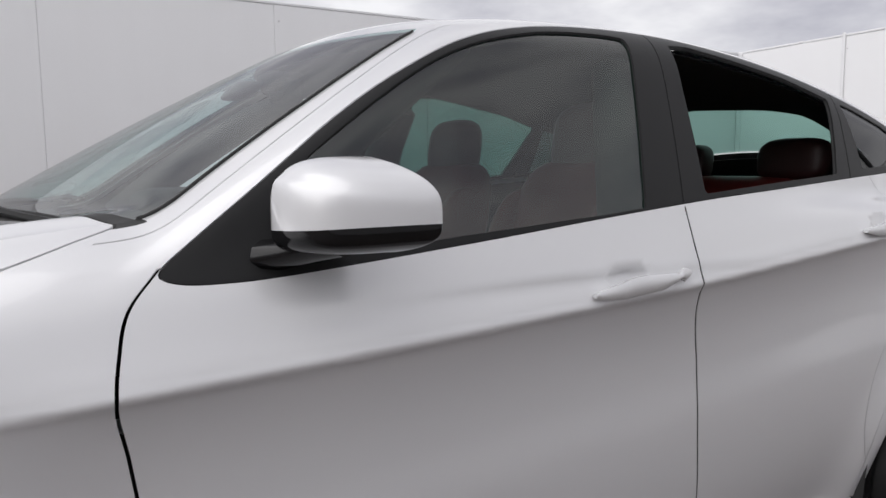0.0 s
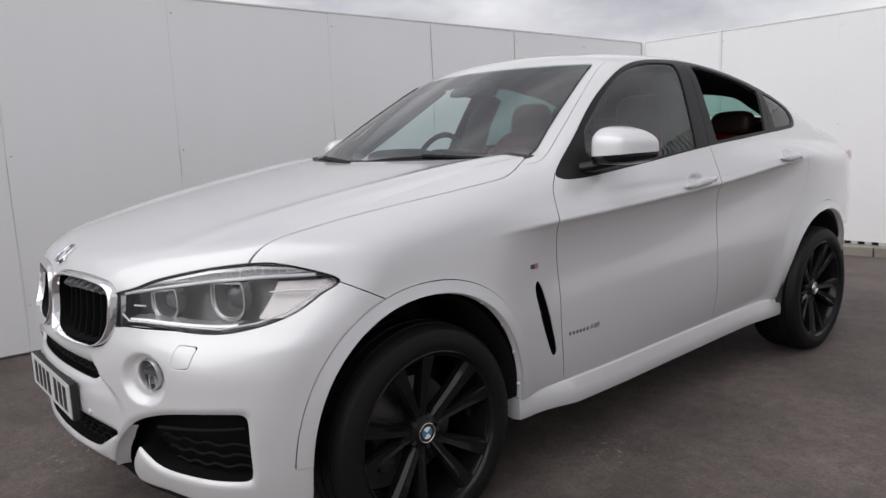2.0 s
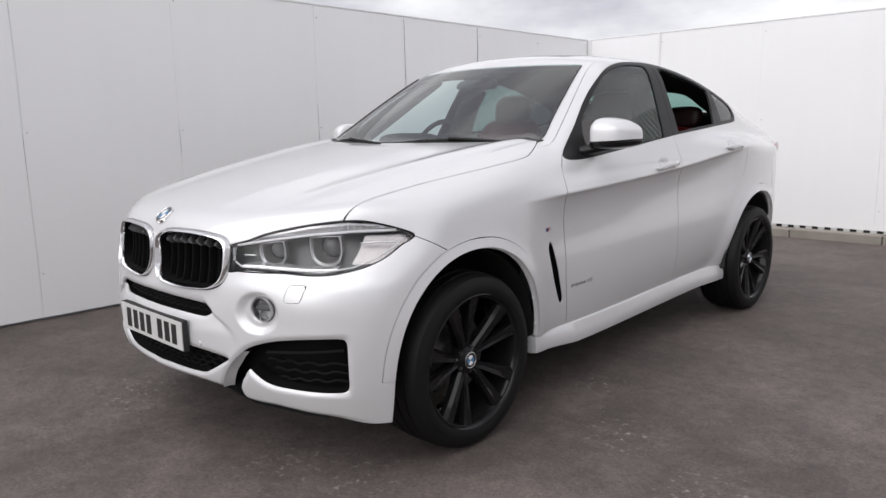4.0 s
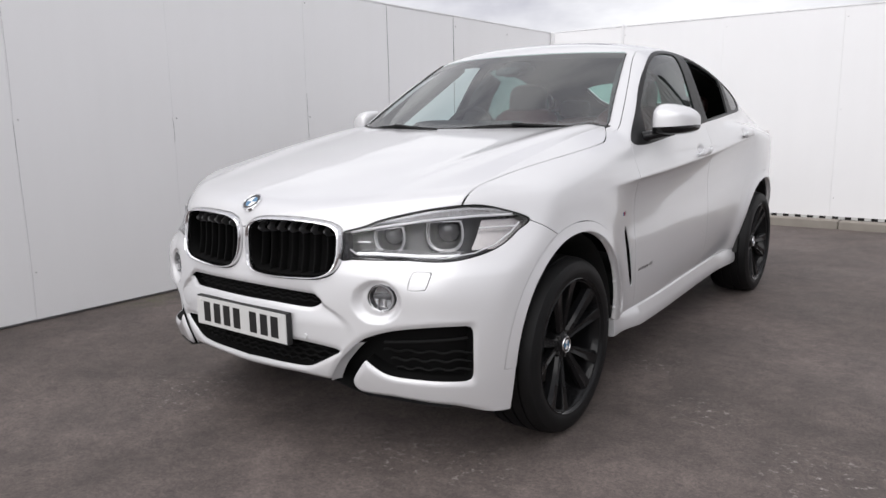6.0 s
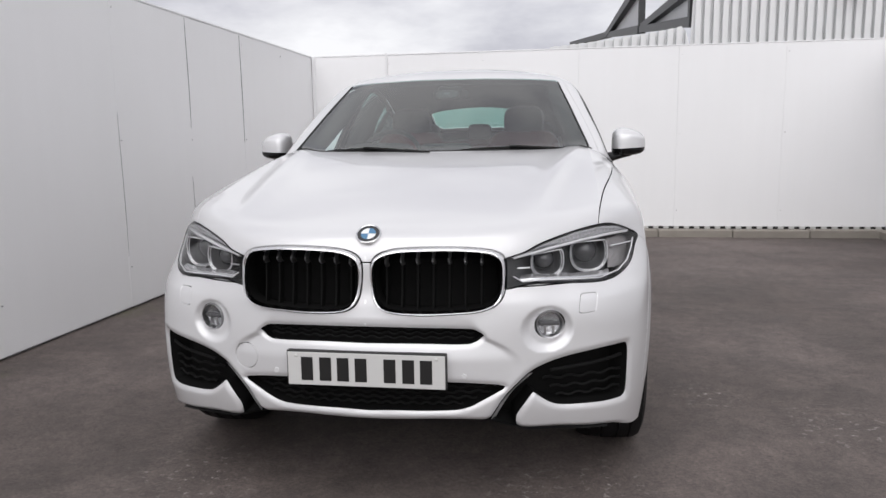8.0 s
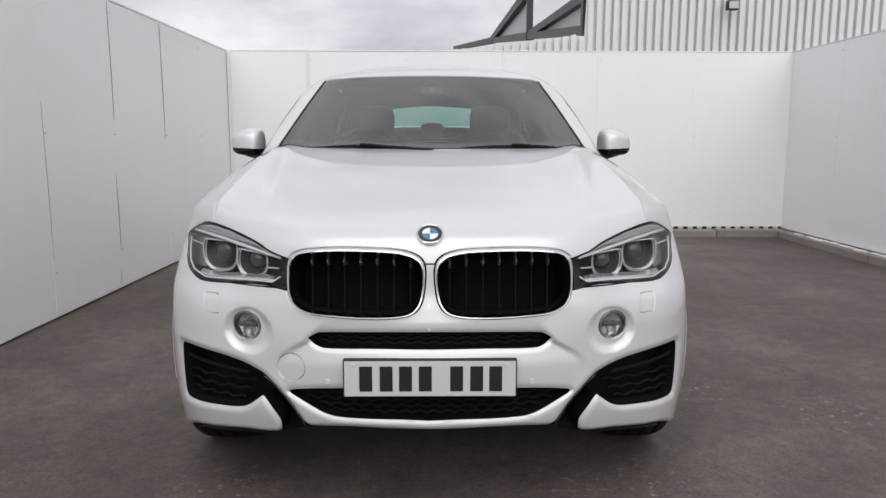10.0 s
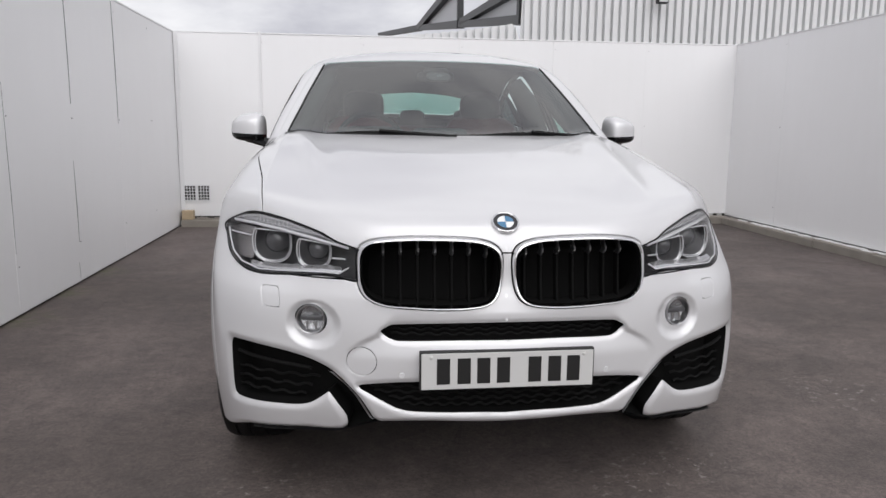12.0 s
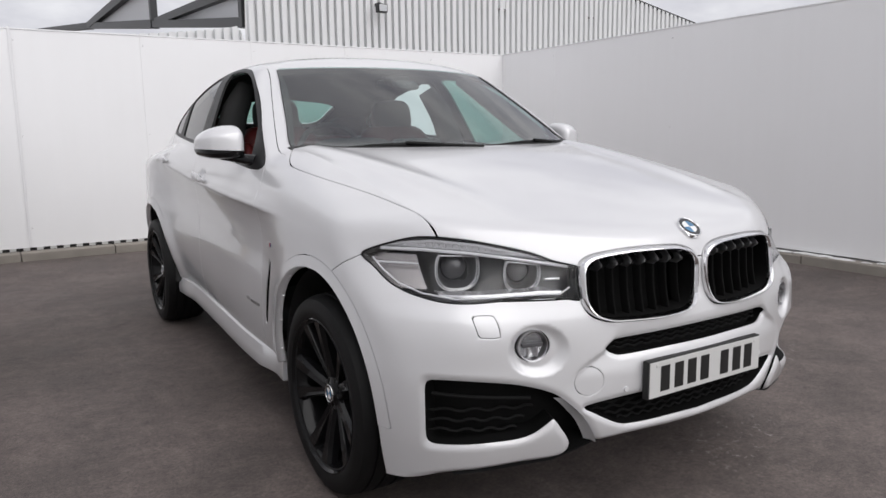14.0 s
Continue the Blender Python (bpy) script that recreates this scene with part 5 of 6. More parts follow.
    for z in (0.893,):
        xs3 = np.linspace(0.812, 0.893, 8)
        slab(data(tube(np.stack([xs3, skin_y(xs3, np.full(8, z)) + 0.024, np.full(8, z)], 1), 0.0028, around=5)), LIGHT_GUIDE, "reflector_rib", light)
    for z in (0.855,):
        xs2 = np.linspace(0.49, 0.53, 4)
        slab(data(tube(np.stack([xs2, skin_y(xs2, np.full(4, z)) + 0.03, np.full(4, z)], 1), 0.003, around=5)), SATIN, "reflector_rib", light)

# number plate
plate = part("number_plate", boxed((-0.270, -0.889, 0.475), (0.270, -0.866, 0.596), 0.004), BLACK_DULL, car, "white number plate with dark characters in a black holder")
part("plate_face", boxed((-0.2655, -0.8925, 0.4795), (0.2655, -0.8885, 0.5915), 0.0015), PLATE_WHITE, plate)
for k, x in enumerate((-0.199, -0.136, -0.076, -0.015, 0.082, 0.144, 0.203)):
    part("bar", boxed((x - 0.020, -0.8936, 0.4955), (x + 0.020, -0.8920, 0.5755)), PLATE_BLACK, plate)
for x in (-0.236, 0.236):
    bm = bmesh.new()
    bmesh.ops.create_uvsphere(bm, u_segments=12, v_segments=6, radius=0.006, matrix=Matrix.Translation((x, -0.8925, 0.580)) @ Matrix.Diagonal((1, 0.5, 1, 1)))
    part("plate_screw", bm, PLATE_WHITE, plate)
q = to_skin(np.array([[0.0, -0.798, 0.976]]))
roundel(car, aligned(q[0], body_n(q)[0][0], (1, 0, 0)) @ Matrix.Rotation(radians(90), 4, "Z"), 0.041)

# flanks
for side in (1, -1):
    data = (lambda d: d) if side > 0 else mirrored
    fend = panel("fender", fender, PAINT, car, side=side, depth=0.005)
    pocket("side_vent", vent_hole, GRILLE_BLACK, fend, 0.035, "black air vent behind the front wheel", side=side, start=0.0052)
    panel("front_arch_trim", flare_f, PAINT, car, side=side, depth=0.03, lift=0.002)
    panel("rear_arch_trim", flare_r, PAINT, car, side=side, depth=0.03, lift=0.002)
    for ay, a, b, spots in ((0.0, 0.408, 0.462, (8, 24, 40, 58)), (2.945, 0.392, 0.464, (12, 32, 52))):
        for deg in spots:
            cs, sn = math.cos(radians(deg)), math.sin(radians(deg))
            k = (cs ** 2.15 + sn ** 2.15) ** (-1 / 2.15)
            y, z = ay + (a - 0.002) * k * cs, 0.368 + (b - 0.002) * k * sn
            p = Vector((side * (float(skin_x(y + 0.03, z)[0]) - 0.018), y, z))
            stud = bmesh.new()
            bmesh.ops.create_uvsphere(stud, u_segments=10, v_segments=6, radius=0.0075, matrix=Matrix.Translation(p))
            part("arch_stud", stud, PAINT, car, "white stud on the wheel arch lip")
    panel("rear_quarter", quarter, PAINT, car, side=side)
    panel("quarter_frame", quarter_frame, BLACK_TRIM, car, side=side, depth=0.01)
    pane = panel("quarter_window", quarter_pane, QUARTER_GLASS, car, "dark rear quarter window", depth=0.001, lift=-0.004, side=side)
    pane.visible_shadow = False
    door = panel("front_door", front_door, PAINT, car, side=side, depth=0.0025, label="front door, window shut" if side > 0 else "front door, window lowered")
    panel("window_frame", front_frame, BLACK_TRIM, door, "black window frame and mirror base", side=side, depth=0.012)
    panel("door_lining", front_door, LINER, door, side=side, depth=0.001, lift=-0.06, on_skin=False)
    if side > 0:
        pane = panel("front_window", front_pane, SIDE_GLASS, door, "tinted front door glass", depth=0.001, lift=-0.006, side=side)
        pane.visible_shadow = False
    back_door = panel("rear_door", rear_door, PAINT, car, side=side, depth=0.0025, label="rear door, window lowered" if side > 0 else "rear door, window shut")
    panel("window_frame", rear_frame, BLACK_TRIM, back_door, "black window frame", side=side, depth=0.012)
    panel("door_lining", rear_door, LINER, back_door, side=side, depth=0.001, lift=-0.06, on_skin=False)
    if side < 0:
        pane = panel("rear_door_window", rear_pane, DARK_GLASS, back_door, "tinted rear door glass", depth=0.001, lift=-0.006, side=side)
        pane.visible_shadow = False
    # handles: a lens-shaped bar over a shallow cup
    for owner, y0, y1, z0, z1 in ((door, 1.490, 1.768, 1.058, 1.083), (back_door, 2.428, 2.640, 1.140, 1.146)):
        V, F, n = [], [], 22
        for i in range(n):
            t = i / (n - 1)
            y, z = y0 + (y1 - y0) * t, z0 + (z1 - z0) * t
            wide = 0.003 + 0.0165 * math.sin(math.pi * min(1, t * 1.12 + 0.02)) ** 0.75 if t < 0.9 else 0.006 + 0.010 * (1 - t) / 0.1
            out = 0.004 + 0.036 * math.sin(math.pi * (0.08 + 0.84 * t)) ** 0.8
            x = float(skin_x(y, z)[0])
            ring = [(x + out, z + wide * 0.45), (x + out * 0.82, z + wide), (x + out * 0.45, z + wide * 0.9), (x + out * 0.40 - 0.008, z), (x + out * 0.45, z - wide * 0.9), (x + out * 0.82, z - wide), (x + out, z - wide * 0.45)]
            V += [(a, y, b) for a, b in ring]
        for i in range(n - 1):
            F += [(7 * i + q, 7 * i + 7 + q, 7 * i + 7 + (q + 1) % 7, 7 * i + (q + 1) % 7) for q in range(7)]
        F += [tuple(range(7)), tuple(7 * (n - 1) + q for q in range(7))[::-1]]
        slab(data((V, F)), PAINT, "door_handle", owner, "white pull handle", 50)
    # side skirt
    V, F, n = [], [], 40
    for i in range(n):
        y = 0.405 + (2.562 - 0.405) * i / (n - 1)
        x, zt = float(skin_x(min(y, 2.25), 0.385)[0]) + 0.06 * max(0.0, y - 2.25), 0.373
        e = min(1.0, i / 8 + 0.25)
        w = min(e, (n - 1 - i) / 5 + 0.7)
        x = x - 0.020 * (1 - e)
        V += [(x - 0.03, y, zt - 0.001), (x - 0.001, y, zt - 0.001), (x + 0.006 * w, y, zt - 0.006), (x + 0.016 * w, y, zt - 0.050), (x + 0.020 * w, y, zt - 0.076), (x + 0.014 * w, y, zt - 0.068 - 0.034 * e), (x - 0.03, y, zt - 0.070 - 0.048 * e), (x - 0.16, y, zt - 0.060 - 0.05 * e)]
    for i in range(n - 1):
        F += [(8 * i + q, 8 * i + q + 1, 8 * i + 9 + q, 8 * i + 8 + q) for q in range(7)]
    F += [tuple(range(8))[::-1], tuple(8 * (n - 1) + q for q in range(8))]
    slab(data((V, F)), PAINT, "side_skirt", car, angle=40)
    # wing mirror
    V, F, na, nb = [], [], 40, 22
    cx, cy, cz = 1.008, 1.000, 1.235

    def mirror_point(u, v):
        cu, su, cv, sv = math.cos(u), math.sin(u), math.cos(v), math.sin(v)
        px = lambda w, e: math.copysign(abs(w) ** e, w)
        low = sv < 0
        x = cx + 0.092 * px(cv, 0.36) * px(cu, 0.40)
        rise = (x - cx) / 0.092
        y = cy + (0.142 if su < 0 else 0.022) * px(cv, 0.55 if su < 0 else 0.45) * px(su, 0.75)
        high = 0.099 * (1 - 0.50 * (max(rise + 0.55, 0) / 1.55) ** 1.9)
        zz = cz + (0.054 * (1 - 0.30 * max(rise, 0) ** 2) if low else high) * px(sv, 0.40 if low else 0.52)
        fold = max(0.0, min(1.0, (zz - cz - 0.62 * high) / (0.10 * high)))
        if not low and su < 0:
            y += 0.006 * fold * -su
        return (x, y + 0.03 * rise * rise * (1 if rise > 0 else 0.4) + 0.03 * rise, zz + 0.003 * rise)
    for shell, v0, v1, mat, nm in ((0, -0.03, math.pi / 2, PAINT, "mirror_cap"), (1, -math.pi / 2, -0.03, BLACK_GLOSS, "mirror_base")):
        V, F = [], []
        for j in range(nb):
            v = v0 + (v1 - v0) * j / (nb - 1)
            V += [mirror_point(2 * math.pi * i / na, v) for i in range(na)]
        for j in range(nb - 1):
            F += [(j * na + i, j * na + (i + 1) % na, (j + 1) * na + (i + 1) % na, (j + 1) * na + i) for i in range(na)]
        ob = slab(data((V, F)), mat, nm, door if shell else wing, "gloss black lower half and arm" if shell else "", 50) if shell else None
        if not shell:
            wing = slab(data((V, F)), mat, "wing_mirror", door, "white door mirror with a gloss black base", 50)
    arm = [(0.880, 0.865, 1.172), (0.920, 0.890, 1.180), (0.965, 0.920, 1.192), (1.01, 0.945, 1.200)]
    slab(data(tube(arm, [0.030, 0.024, 0.024, 0.022], around=10, flat=1.5)), BLACK_GLOSS, "mirror_arm", wing, angle=60)

# fender badge and door lettering, as bars
for side in (1, -1):
    fl = lambda lo, hi: (tuple(min(side * a, side * b) if k == 0 else min(a, b) for k, (a, b) in enumerate(zip(lo, hi))), tuple(max(side * a, side * b) if k == 0 else max(a, b) for k, (a, b) in enumerate(zip(lo, hi))))
    x = float(skin_x(0.495, 0.847)[0])
    crest = part("fender_badge", boxed(*fl((x - 0.002, 0.503, 0.838), (x + 0.003, 0.520, 0.854))), SATIN, car, "small striped fender badge")
    for k, m in enumerate((BADGE_BLUE, BADGE_NAVY, BADGE_RED)):
        part("stripe", boxed(*fl((x - 0.003, 0.478 + k * 0.008, 0.836), (x + 0.002, 0.485 + k * 0.008, 0.852))), m, crest)
    x = float(skin_x(0.78, 0.558)[0])
    word = part("door_lettering", boxed(*fl((x - 0.003, 0.690, 0.5545), (x + 0.0012, 0.770, 0.5562))), SATIN, car, "silver model lettering as bars")
    for k in range(9):
        y = 0.692 + k * 0.021 + (0.006 if k > 5 else 0)
        x = float(skin_x(y, 0.56)[0])
        part("bar", boxed(*fl((x - 0.003, y, 0.548), (x + 0.0018, y + (0.010 if k < 6 else 0.011), 0.561 if k < 6 else 0.567))), SATIN if k > 5 else BOLT_GREY, word)

# floor pan and wheel housings
part("floor_pan", boxed((-0.66, -0.42, 0.262), (0.66, 3.75, 0.30), 0.01), BLACK_DULL, car, "dark underbody")
V = [(x, float(skin_y(abs(x), 0.36)[0]) + 0.026, float(under_z(abs(x))) - 0.004) for x in np.linspace(-0.80, 0.80, 25)] + [(x, -0.40, 0.285) for x in np.linspace(-0.80, 0.80, 25)]
part("undertray", (V, [(i, 25 + i, 26 + i, 1 + i) for i in range(24)]), BLACK_DULL, car, "black plastic undertray behind the bumper")
for ay in (0.0, 2.945):
    for side in (1, -1):
        V, F = [], []
        for i in range(25):
            a = math.pi * i / 24
            for x in (0.50, 0.62, 0.75, 0.86, 0.935):
                V.append((x, ay - 0.43 * math.cos(a), 0.345 + 0.475 * math.sin(a)))
        for i in range(24):
            F += [(5 * i + q, 5 * i + q + 1, 5 * i + 6 + q, 5 * i + 5 + q) for q in range(4)]
        F.append(tuple(5 * i for i in range(25)))
        slab((V, F) if side > 0 else mirrored((V, F)), BLACK_DULL, "wheel_housing", car, angle=50)


# wheels
def build_wheel():
    w = new("wheel")
    w.parent = car
    prof = [(-0.120, 0.262), (-0.131, 0.278), (-0.1375, 0.296), (-0.137, 0.318), (-0.125, 0.346), (-0.104, 0.3575), (-0.084, 0.3610), (-0.082, 0.3545), (-0.076, 0.3545), (-0.074, 0.3620), (-0.036, 0.3640), (-0.034, 0.3560), (-0.026, 0.3560), (-0.024, 0.3640)]
    prof += [(-a, r) for a, r in prof[::-1]]
    V, F = lathe(prof, 200)
    k = len(prof)
    V = [(x, y, z) if not (0.09 < abs(x) < 0.130 and (i // k) % 2 < 1) else (x * 0.992, y * 0.995, z * 0.995) for i, (x, y, z) in enumerate(V)]
    tyre = slab((V, [f[::-1] for f in F]), RUBBER, "tyre", w, "low-profile black tyre", 25)
    rim = slab((lambda d: (d[0], [f[::-1] for f in d[1]]))(lathe([(-0.122, 0.258), (-0.128, 0.275), (-0.110, 0.268), (-0.06, 0.244), (0.05, 0.246), (0.100, 0.258), (0.118, 0.264), (0.128, 0.270), (0.134, 0.276), (0.130, 0.281), (0.124, 0.281)], 96)), WHEEL_BLACK, "rim", w, "gloss black alloy rim", 30)
    for pair in range(5):
        for s in (-1, 1):
            V, F = [], []
            for r, off, wide, front, back in ((0.030, 8, 0.017, 0.076, 0.030), (0.065, 11, 0.0165, 0.084, 0.036), (0.11, 12.5, 0.0175, 0.093, 0.048), (0.17, 13.4, 0.021, 0.104, 0.062), (0.22, 14.0, 0.0255, 0.113, 0.074), (0.254, 14.5, 0.029, 0.120, 0.082), (0.269, 14.8, 0.033, 0.123, 0.084)):
                a = radians(90 + 72 * pair + s * off)
                er, et = np.array((0, math.cos(a), math.sin(a))), np.array((0, -math.sin(a), math.cos(a)))
                c = er * r
                hollow = 0.007 * math.sin(math.pi * min(1, r / 0.27))
                for u, x in ((-1, back), (-1.0, front - 0.004 - 0.010 * (s < 0)), (-0.72 - 0.2 * s, front), (0.0, front - hollow), (0.72 - 0.2 * s, front - 0.001), (1.0, front - 0.004 - 0.010 * (s > 0)), (1, back)):
                    V.append(c + et * wide * u + np.array((x, 0, 0)))
            for i in range(6):
                F += [(7 * i + q, 7 * i + (q + 1) % 7, 7 * i + 7 + (q + 1) % 7, 7 * i + 7 + q) for q in range(7)]
            slab((V, [f[::-1] for f in F]), WHEEL_BLACK, "spoke", rim, angle=30)
    hub = slab((lambda d: (d[0], [f[::-1] for f in d[1]]))(lathe([(0.0, 0.07), (0.055, 0.068), (0.080, 0.056), (0.086, 0.040), (0.088, 0.037), (0.090, 0.034), (0.090, 0.001)], 48)), WHEEL_BLACK, "hub", w, "gloss black hub", 30)
    for k in range(5):
        a = radians(90 + 36 + 72 * k)
        bm = bmesh.new()
        bmesh.ops.create_cone(bm, cap_ends=True, segments=8, radius1=0.010, radius2=0.008, depth=0.03, matrix=Matrix.Translation((0.070, 0.052 * math.cos(a), 0.052 * math.sin(a))) @ Matrix.Rotation(radians(90), 4, "Y"))
        part("wheel_bolt", bm, BLACK_DULL, hub)
    roundel(hub, Matrix.Translation((0.089, 0, 0)) @ Matrix.Rotation(radians(90), 4, "Y") @ Matrix.Rotation(radians(35), 4, "Z"), 0.033)
    slab((lambda d: (d[0], [f[::-1] for f in d[1]]))(lathe([(-0.02, 0.172), (0.006, 0.172), (0.006, 0.09), (0.03, 0.085), (0.03, 0.02)], 64)), BRAKE, "brake_disc", w, "grey steel brake disc", 30)
    part("brake_caliper", boxed((-0.04, -0.175, -0.075), (0.045, -0.105, 0.075), 0.015), BLACK_DULL, w, "dark brake caliper")
    w.matrix_basis = pose(0.836, AXLE_F, HUB_Z, 13, 0, 0)
    return w


wheel = build_wheel()
for x, y, rx, rz in ((0.846, AXLE_R, 40, 0), (-0.836, AXLE_F, 20, 180), (-0.846, AXLE_R, 55, 180)):
    copy_thing(wheel, pose(x, y, HUB_Z, rx, 0, rz))

# wipers and the camera pod under the windscreen's top
def on_screen(x, up):
    """A point of the windscreen, up metres of height above its foot."""
    z = 1.225 + up
    y = 0.385 + 0.285 * (abs(x) / 0.79) ** 2 + (z - 1.205) / 0.645
    return np.array((x, y - 0.012, z + 0.006))


for name, a, b, u0, u1 in (("wiper", 0.72, 0.06, -0.008, 0.004), ("wiper", -0.02, -0.66, -0.008, 0.004)):
    xs = np.linspace(a, b, 20)
    pts = np.array([on_screen(x, u0 + (u1 - u0) * math.sin(math.pi * i / 19)) for i, x in enumerate(xs)])
    wiper = slab(tube(pts, [0.004 + 0.007 * math.sin(math.pi * min(1, i / 19 * 1.1)) for i in range(20)], around=6), WIPER_BLACK, name, car, "black wiper blade and arm")
    arm_pts = np.array([on_screen(x, u) + np.array((0, -0.012, 0.010)) for x, u in zip(np.linspace(a + 0.03, (a + b) / 2, 8), np.linspace(-0.02, 0.004, 8))])
    slab(tube(arm_pts, 0.008, around=6), WIPER_BLACK, "wiper_arm", wiper)


# ---- inside the car ----
def blob(c, a, e1=0.5, e2=0.5, lean=0.0, nu=28, nv=16):
    """A cushion: a rounded box, leaning back by lean (y for each metre of z)."""
    px = lambda w, e: math.copysign(abs(w) ** e, w)
    V, F = [], []
    for j in range(nv + 1):
        v = -math.pi / 2 + math.pi * j / nv
        for i in range(nu):
            u = 2 * math.pi * i / nu
            z = a[2] * px(math.sin(v), e1)
            V.append((c[0] + a[0] * px(math.cos(v), e1) * px(math.cos(u), e2), c[1] + a[1] * px(math.cos(v), e1) * px(math.sin(u), e2) + lean * z, c[2] + z))
    for j in range(nv):
        F += [(j * nu + i, j * nu + (i + 1) % nu, (j + 1) * nu + (i + 1) % nu, (j + 1) * nu + i) for i in range(nu)]
    return V, F


def front_seat(x):
    s = slab(blob((x, 1.86, 0.98), (0.262, 0.090, 0.36), 0.45, 0.55, 0.30), LEATHER, "front_seat", car, "dark red leather front seat")
    slab(blob((x, 1.55, 0.66), (0.26, 0.28, 0.09), 0.4, 0.45), LEATHER, "seat_cushion", s)
    slab(blob((x, 1.975, 1.392), (0.138, 0.066, 0.112), 0.6, 0.6, 0.12), HEADREST_RED, "headrest", s)
    for d in (-0.05, 0.05):
        slab(tube([(x + d, 1.95, 1.22), (x + d, 1.98, 1.34)], 0.007), SATIN, "headrest_post", s)
    for d in (-0.22, 0.22):
        slab(blob((x + d, 1.83, 0.98), (0.045, 0.11, 0.27), 0.6, 0.7, 0.30), LEATHER, "bolster", s)


front_seat(0.395)
front_seat(-0.395)
bench = slab(blob((0, 2.72, 0.95), (0.66, 0.10, 0.33), 0.35, 0.4, 0.35), LEATHER, "rear_bench", car, "dark red leather rear bench")
slab(blob((0, 2.42, 0.66), (0.66, 0.26, 0.10), 0.35, 0.4), LEATHER, "seat_cushion", bench)
for x, w in ((-0.46, 0.13), (0.0, 0.10), (0.46, 0.13)):
    slab(blob((x, 2.84, 1.335 if x else 1.328), (w, 0.05, 0.075), 0.6, 0.55, 0.12), HEADREST_RED, "headrest", bench)
V, F = [], []
prof = [(0.50, 1.15), (0.62, 1.19), (0.78, 1.205), (0.92, 1.19), (1.00, 1.13), (1.02, 1.02), (0.98, 0.80), (0.90, 0.60)]
for i, x in enumerate(np.linspace(-0.76, 0.76, 20)):
    d = 0.16 * (x / 0.76) ** 2
    V += [(x, y + d * max(0, 1 - (y - 0.5) / 0.4), z - 0.03 * (x / 0.76) ** 4) for y, z in prof]
for i in range(19):
    F += [(8 * i + q, 8 * i + q + 1, 8 * i + 9 + q, 8 * i + 8 + q) for q in range(7)]
dash = slab((V, F), DASH, "dashboard", car, "black soft-touch dashboard", 60)
slab(blob((-0.37, 0.93, 1.205), (0.19, 0.13, 0.062), 0.6, 0.6), DASH, "instrument_hood", dash)
slab(blob((0.0, 0.96, 1.20), (0.15, 0.02, 0.06), 0.3, 0.3), BLACK_GLOSS, "display", dash)
rimpath = []
for a in np.linspace(0, 2 * math.pi, 40, endpoint=False):
    u, v = 0.185 * math.cos(a), 0.185 * math.sin(a)
    rimpath.append((-0.37 + u, 1.17 + v * 0.42, 1.165 + v * 0.91))
steer = slab(tube(rimpath, 0.015, True), DASH, "steering_wheel", car, "black leather steering wheel")
slab(blob((-0.37, 1.165, 1.155), (0.07, 0.03, 0.06), 0.7, 0.7, 0.4), DASH, "wheel_hub", steer)
for a in (0.1, math.pi - 0.1, -math.pi / 2):
    slab(tube([(-0.37, 1.165, 1.155), (-0.37 + 0.18 * math.cos(a), 1.17 + 0.075 * math.sin(a), 1.165 + 0.165 * math.sin(a))], 0.014, around=6), DASH, "wheel_spoke", steer)
glass_mirror = slab(blob((0.0, 1.18, 1.540), (0.105, 0.022, 0.030), 0.4, 0.4), DASH, "interior_mirror", car, "black interior mirror under the roof")
slab(tube([(0, 1.175, 1.55), (0, 1.18, 1.58)], 0.014), DASH, "mirror_stem", glass_mirror)
eye = to_skin(np.array([[0.0, 0.98, 1.535]]))[0]
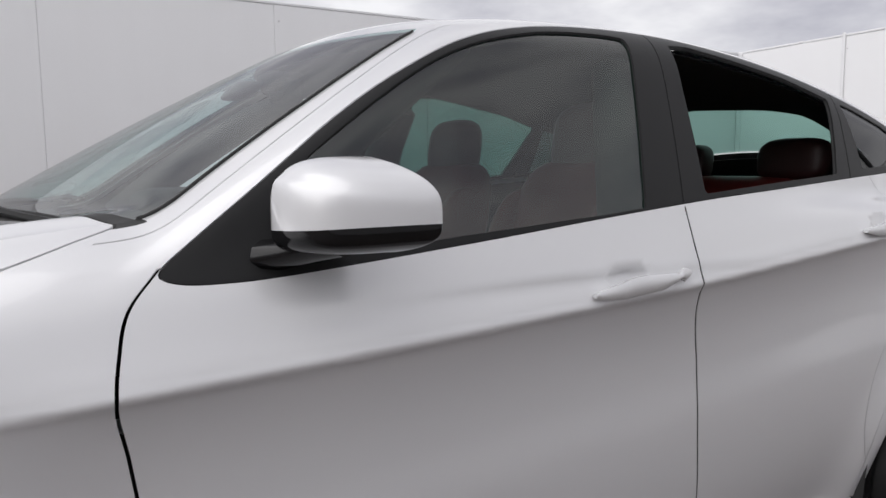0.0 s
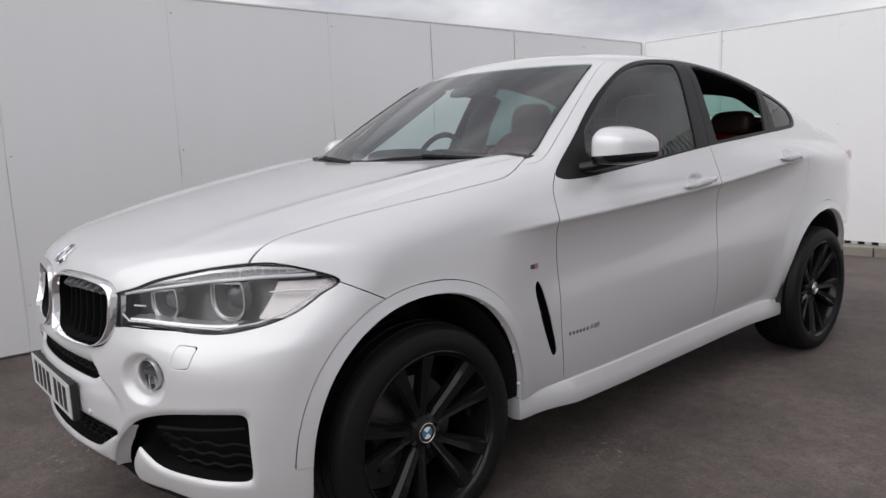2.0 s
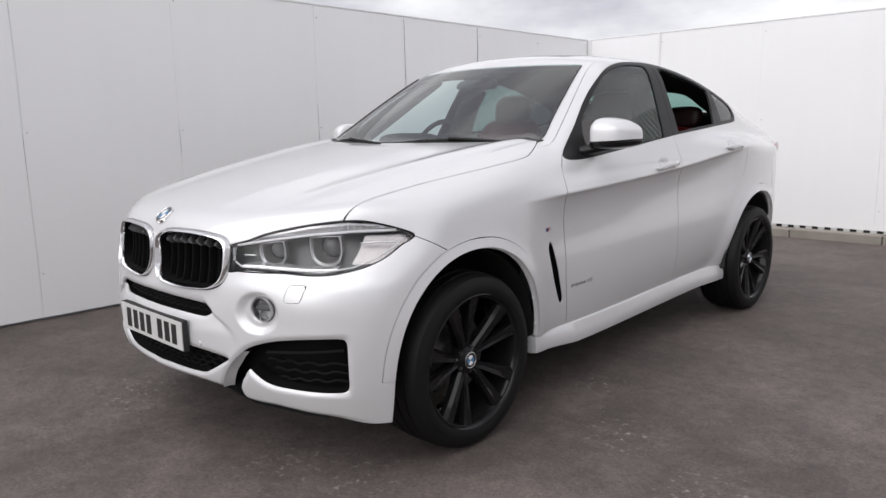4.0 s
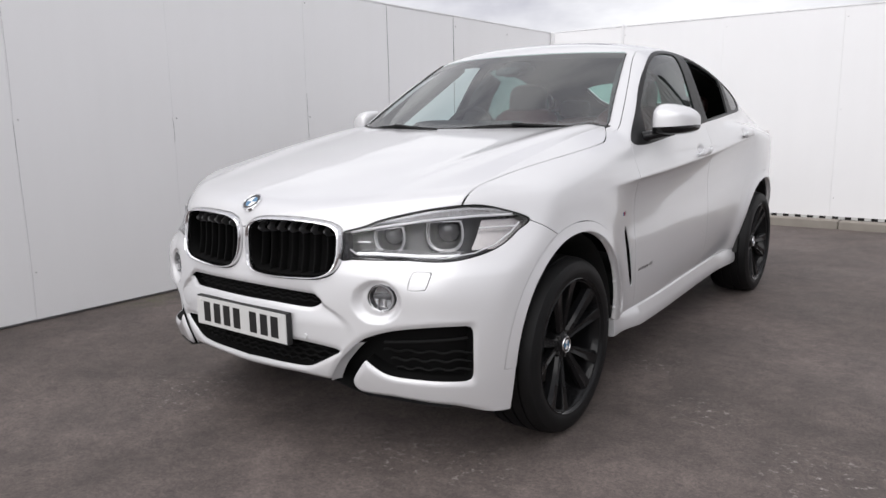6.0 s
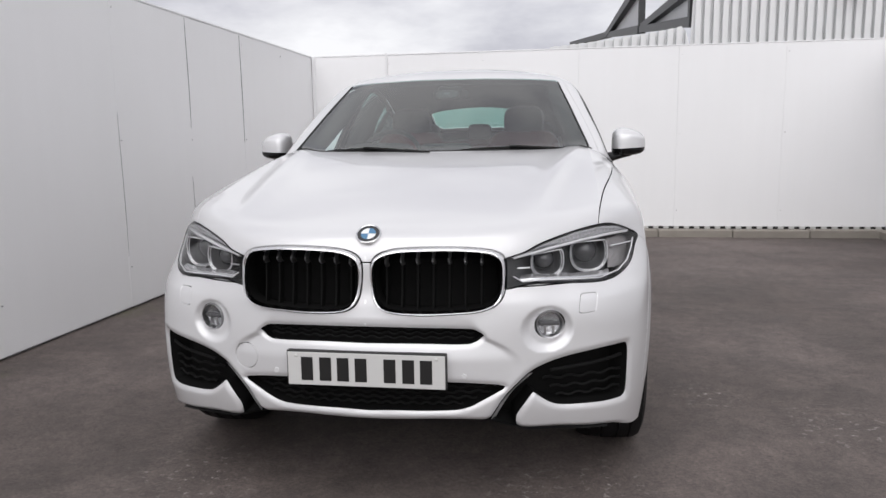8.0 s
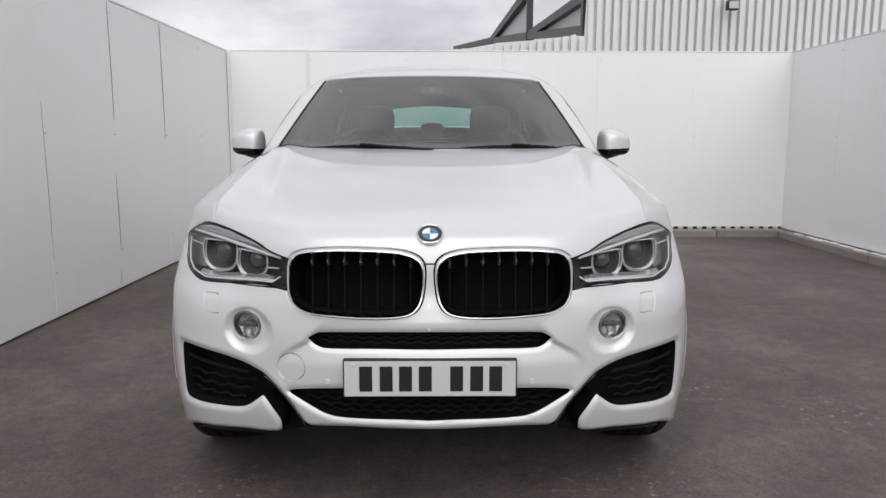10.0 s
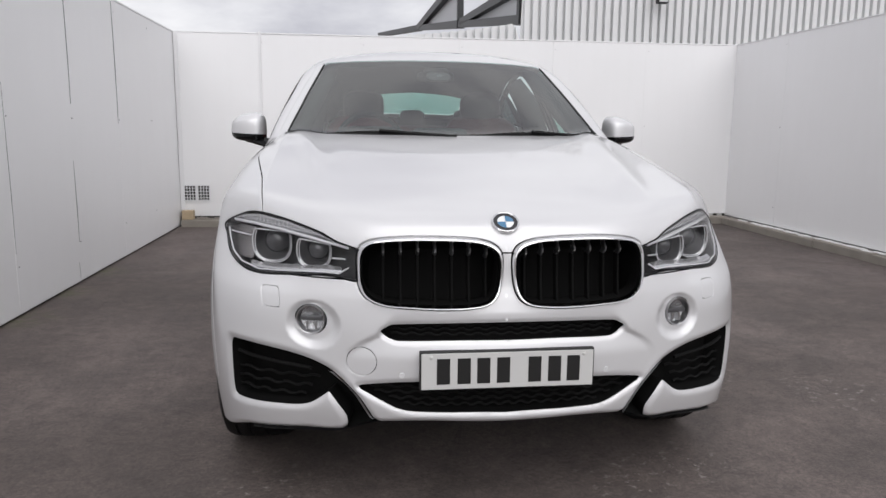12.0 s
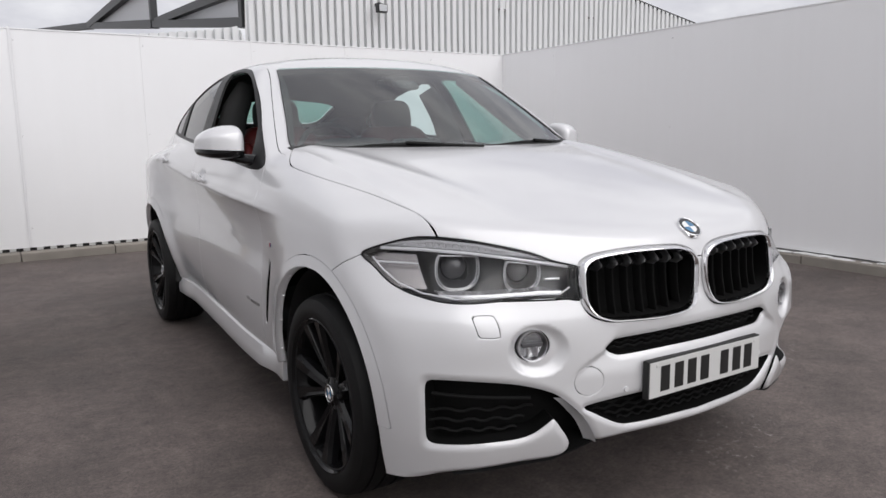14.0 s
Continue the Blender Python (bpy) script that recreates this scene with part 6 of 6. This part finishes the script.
sensor_box = slab(blob((0.0, eye[1] + 0.085, eye[2] - 0.012), (0.066, 0.040, 0.026), 0.6, 0.5, 0.9), BLACK_DULL, "sensor_housing", car, "black sensor housing behind the windscreen")
slab(blob((0.0, eye[1] + 0.046, eye[2] - 0.010), (0.017, 0.006, 0.008), 0.6, 0.6), LAMP_BOWL, "sensor_window", sensor_box)
slab(blob((0.0, 1.17, 1.565), (0.07, 0.06, 0.026), 0.5, 0.5), DASH, "sensor_pod", car, "black sensor pod behind the windscreen")
part("cabin_floor", boxed((-0.78, 0.45, 0.33), (0.78, 3.0, 0.36)), LINER, car, "dark carpet floor")
part("bulkhead", boxed((-0.80, 0.46, 0.34), (0.80, 0.50, 1.14)), LINER, car)
part("parcel_shelf", boxed((-0.66, 2.93, 1.13), (0.66, 3.75, 1.15)), LINER, car, "dark parcel shelf")
part("seatback_panel", boxed((-0.72, 2.93, 0.36), (0.72, 2.96, 1.13)), LINER, car)
# tail lamps
for side in (1, -1):
    data = (lambda d: d) if side > 0 else mirrored
    zz = np.linspace(0, 1, 12)
    pts = [(float(skin_x(y, z)[0]) + 0.002, y, z) for y, z in zip(np.linspace(3.52, 3.82, 12), np.linspace(1.125, 1.095, 12))]
    slab(data(tube(pts, [0.006 + 0.034 * math.sin(math.pi * min(t * 0.7, 1)) for t in zz], around=8, flat=0.4)), TAIL_RED, "tail_lamp", car, "red tail lamp")
for side in (1, -1):
    data = (lambda d: d) if side > 0 else mirrored
    pts = [(0.770, 0.78, 1.17), (0.735, 0.92, 1.27), (0.682, 1.08, 1.39), (0.622, 1.26, 1.51), (0.575, 1.42, 1.595)]
    slab(data(tube(pts, [0.040, 0.054, 0.058, 0.050, 0.028], around=12)), LINER, "pillar_lining", car, "dark windscreen pillar lining", 60)
    pts = [(0.765, 1.79, 1.05), (0.750, 1.79, 1.22), (0.685, 1.82, 1.42), (0.60, 1.86, 1.56)]
    slab(data(tube(pts, [0.085, 0.085, 0.075, 0.055], around=12, flat=0.95)), LINER, "pillar_lining", car, "dark door pillar lining", 60)
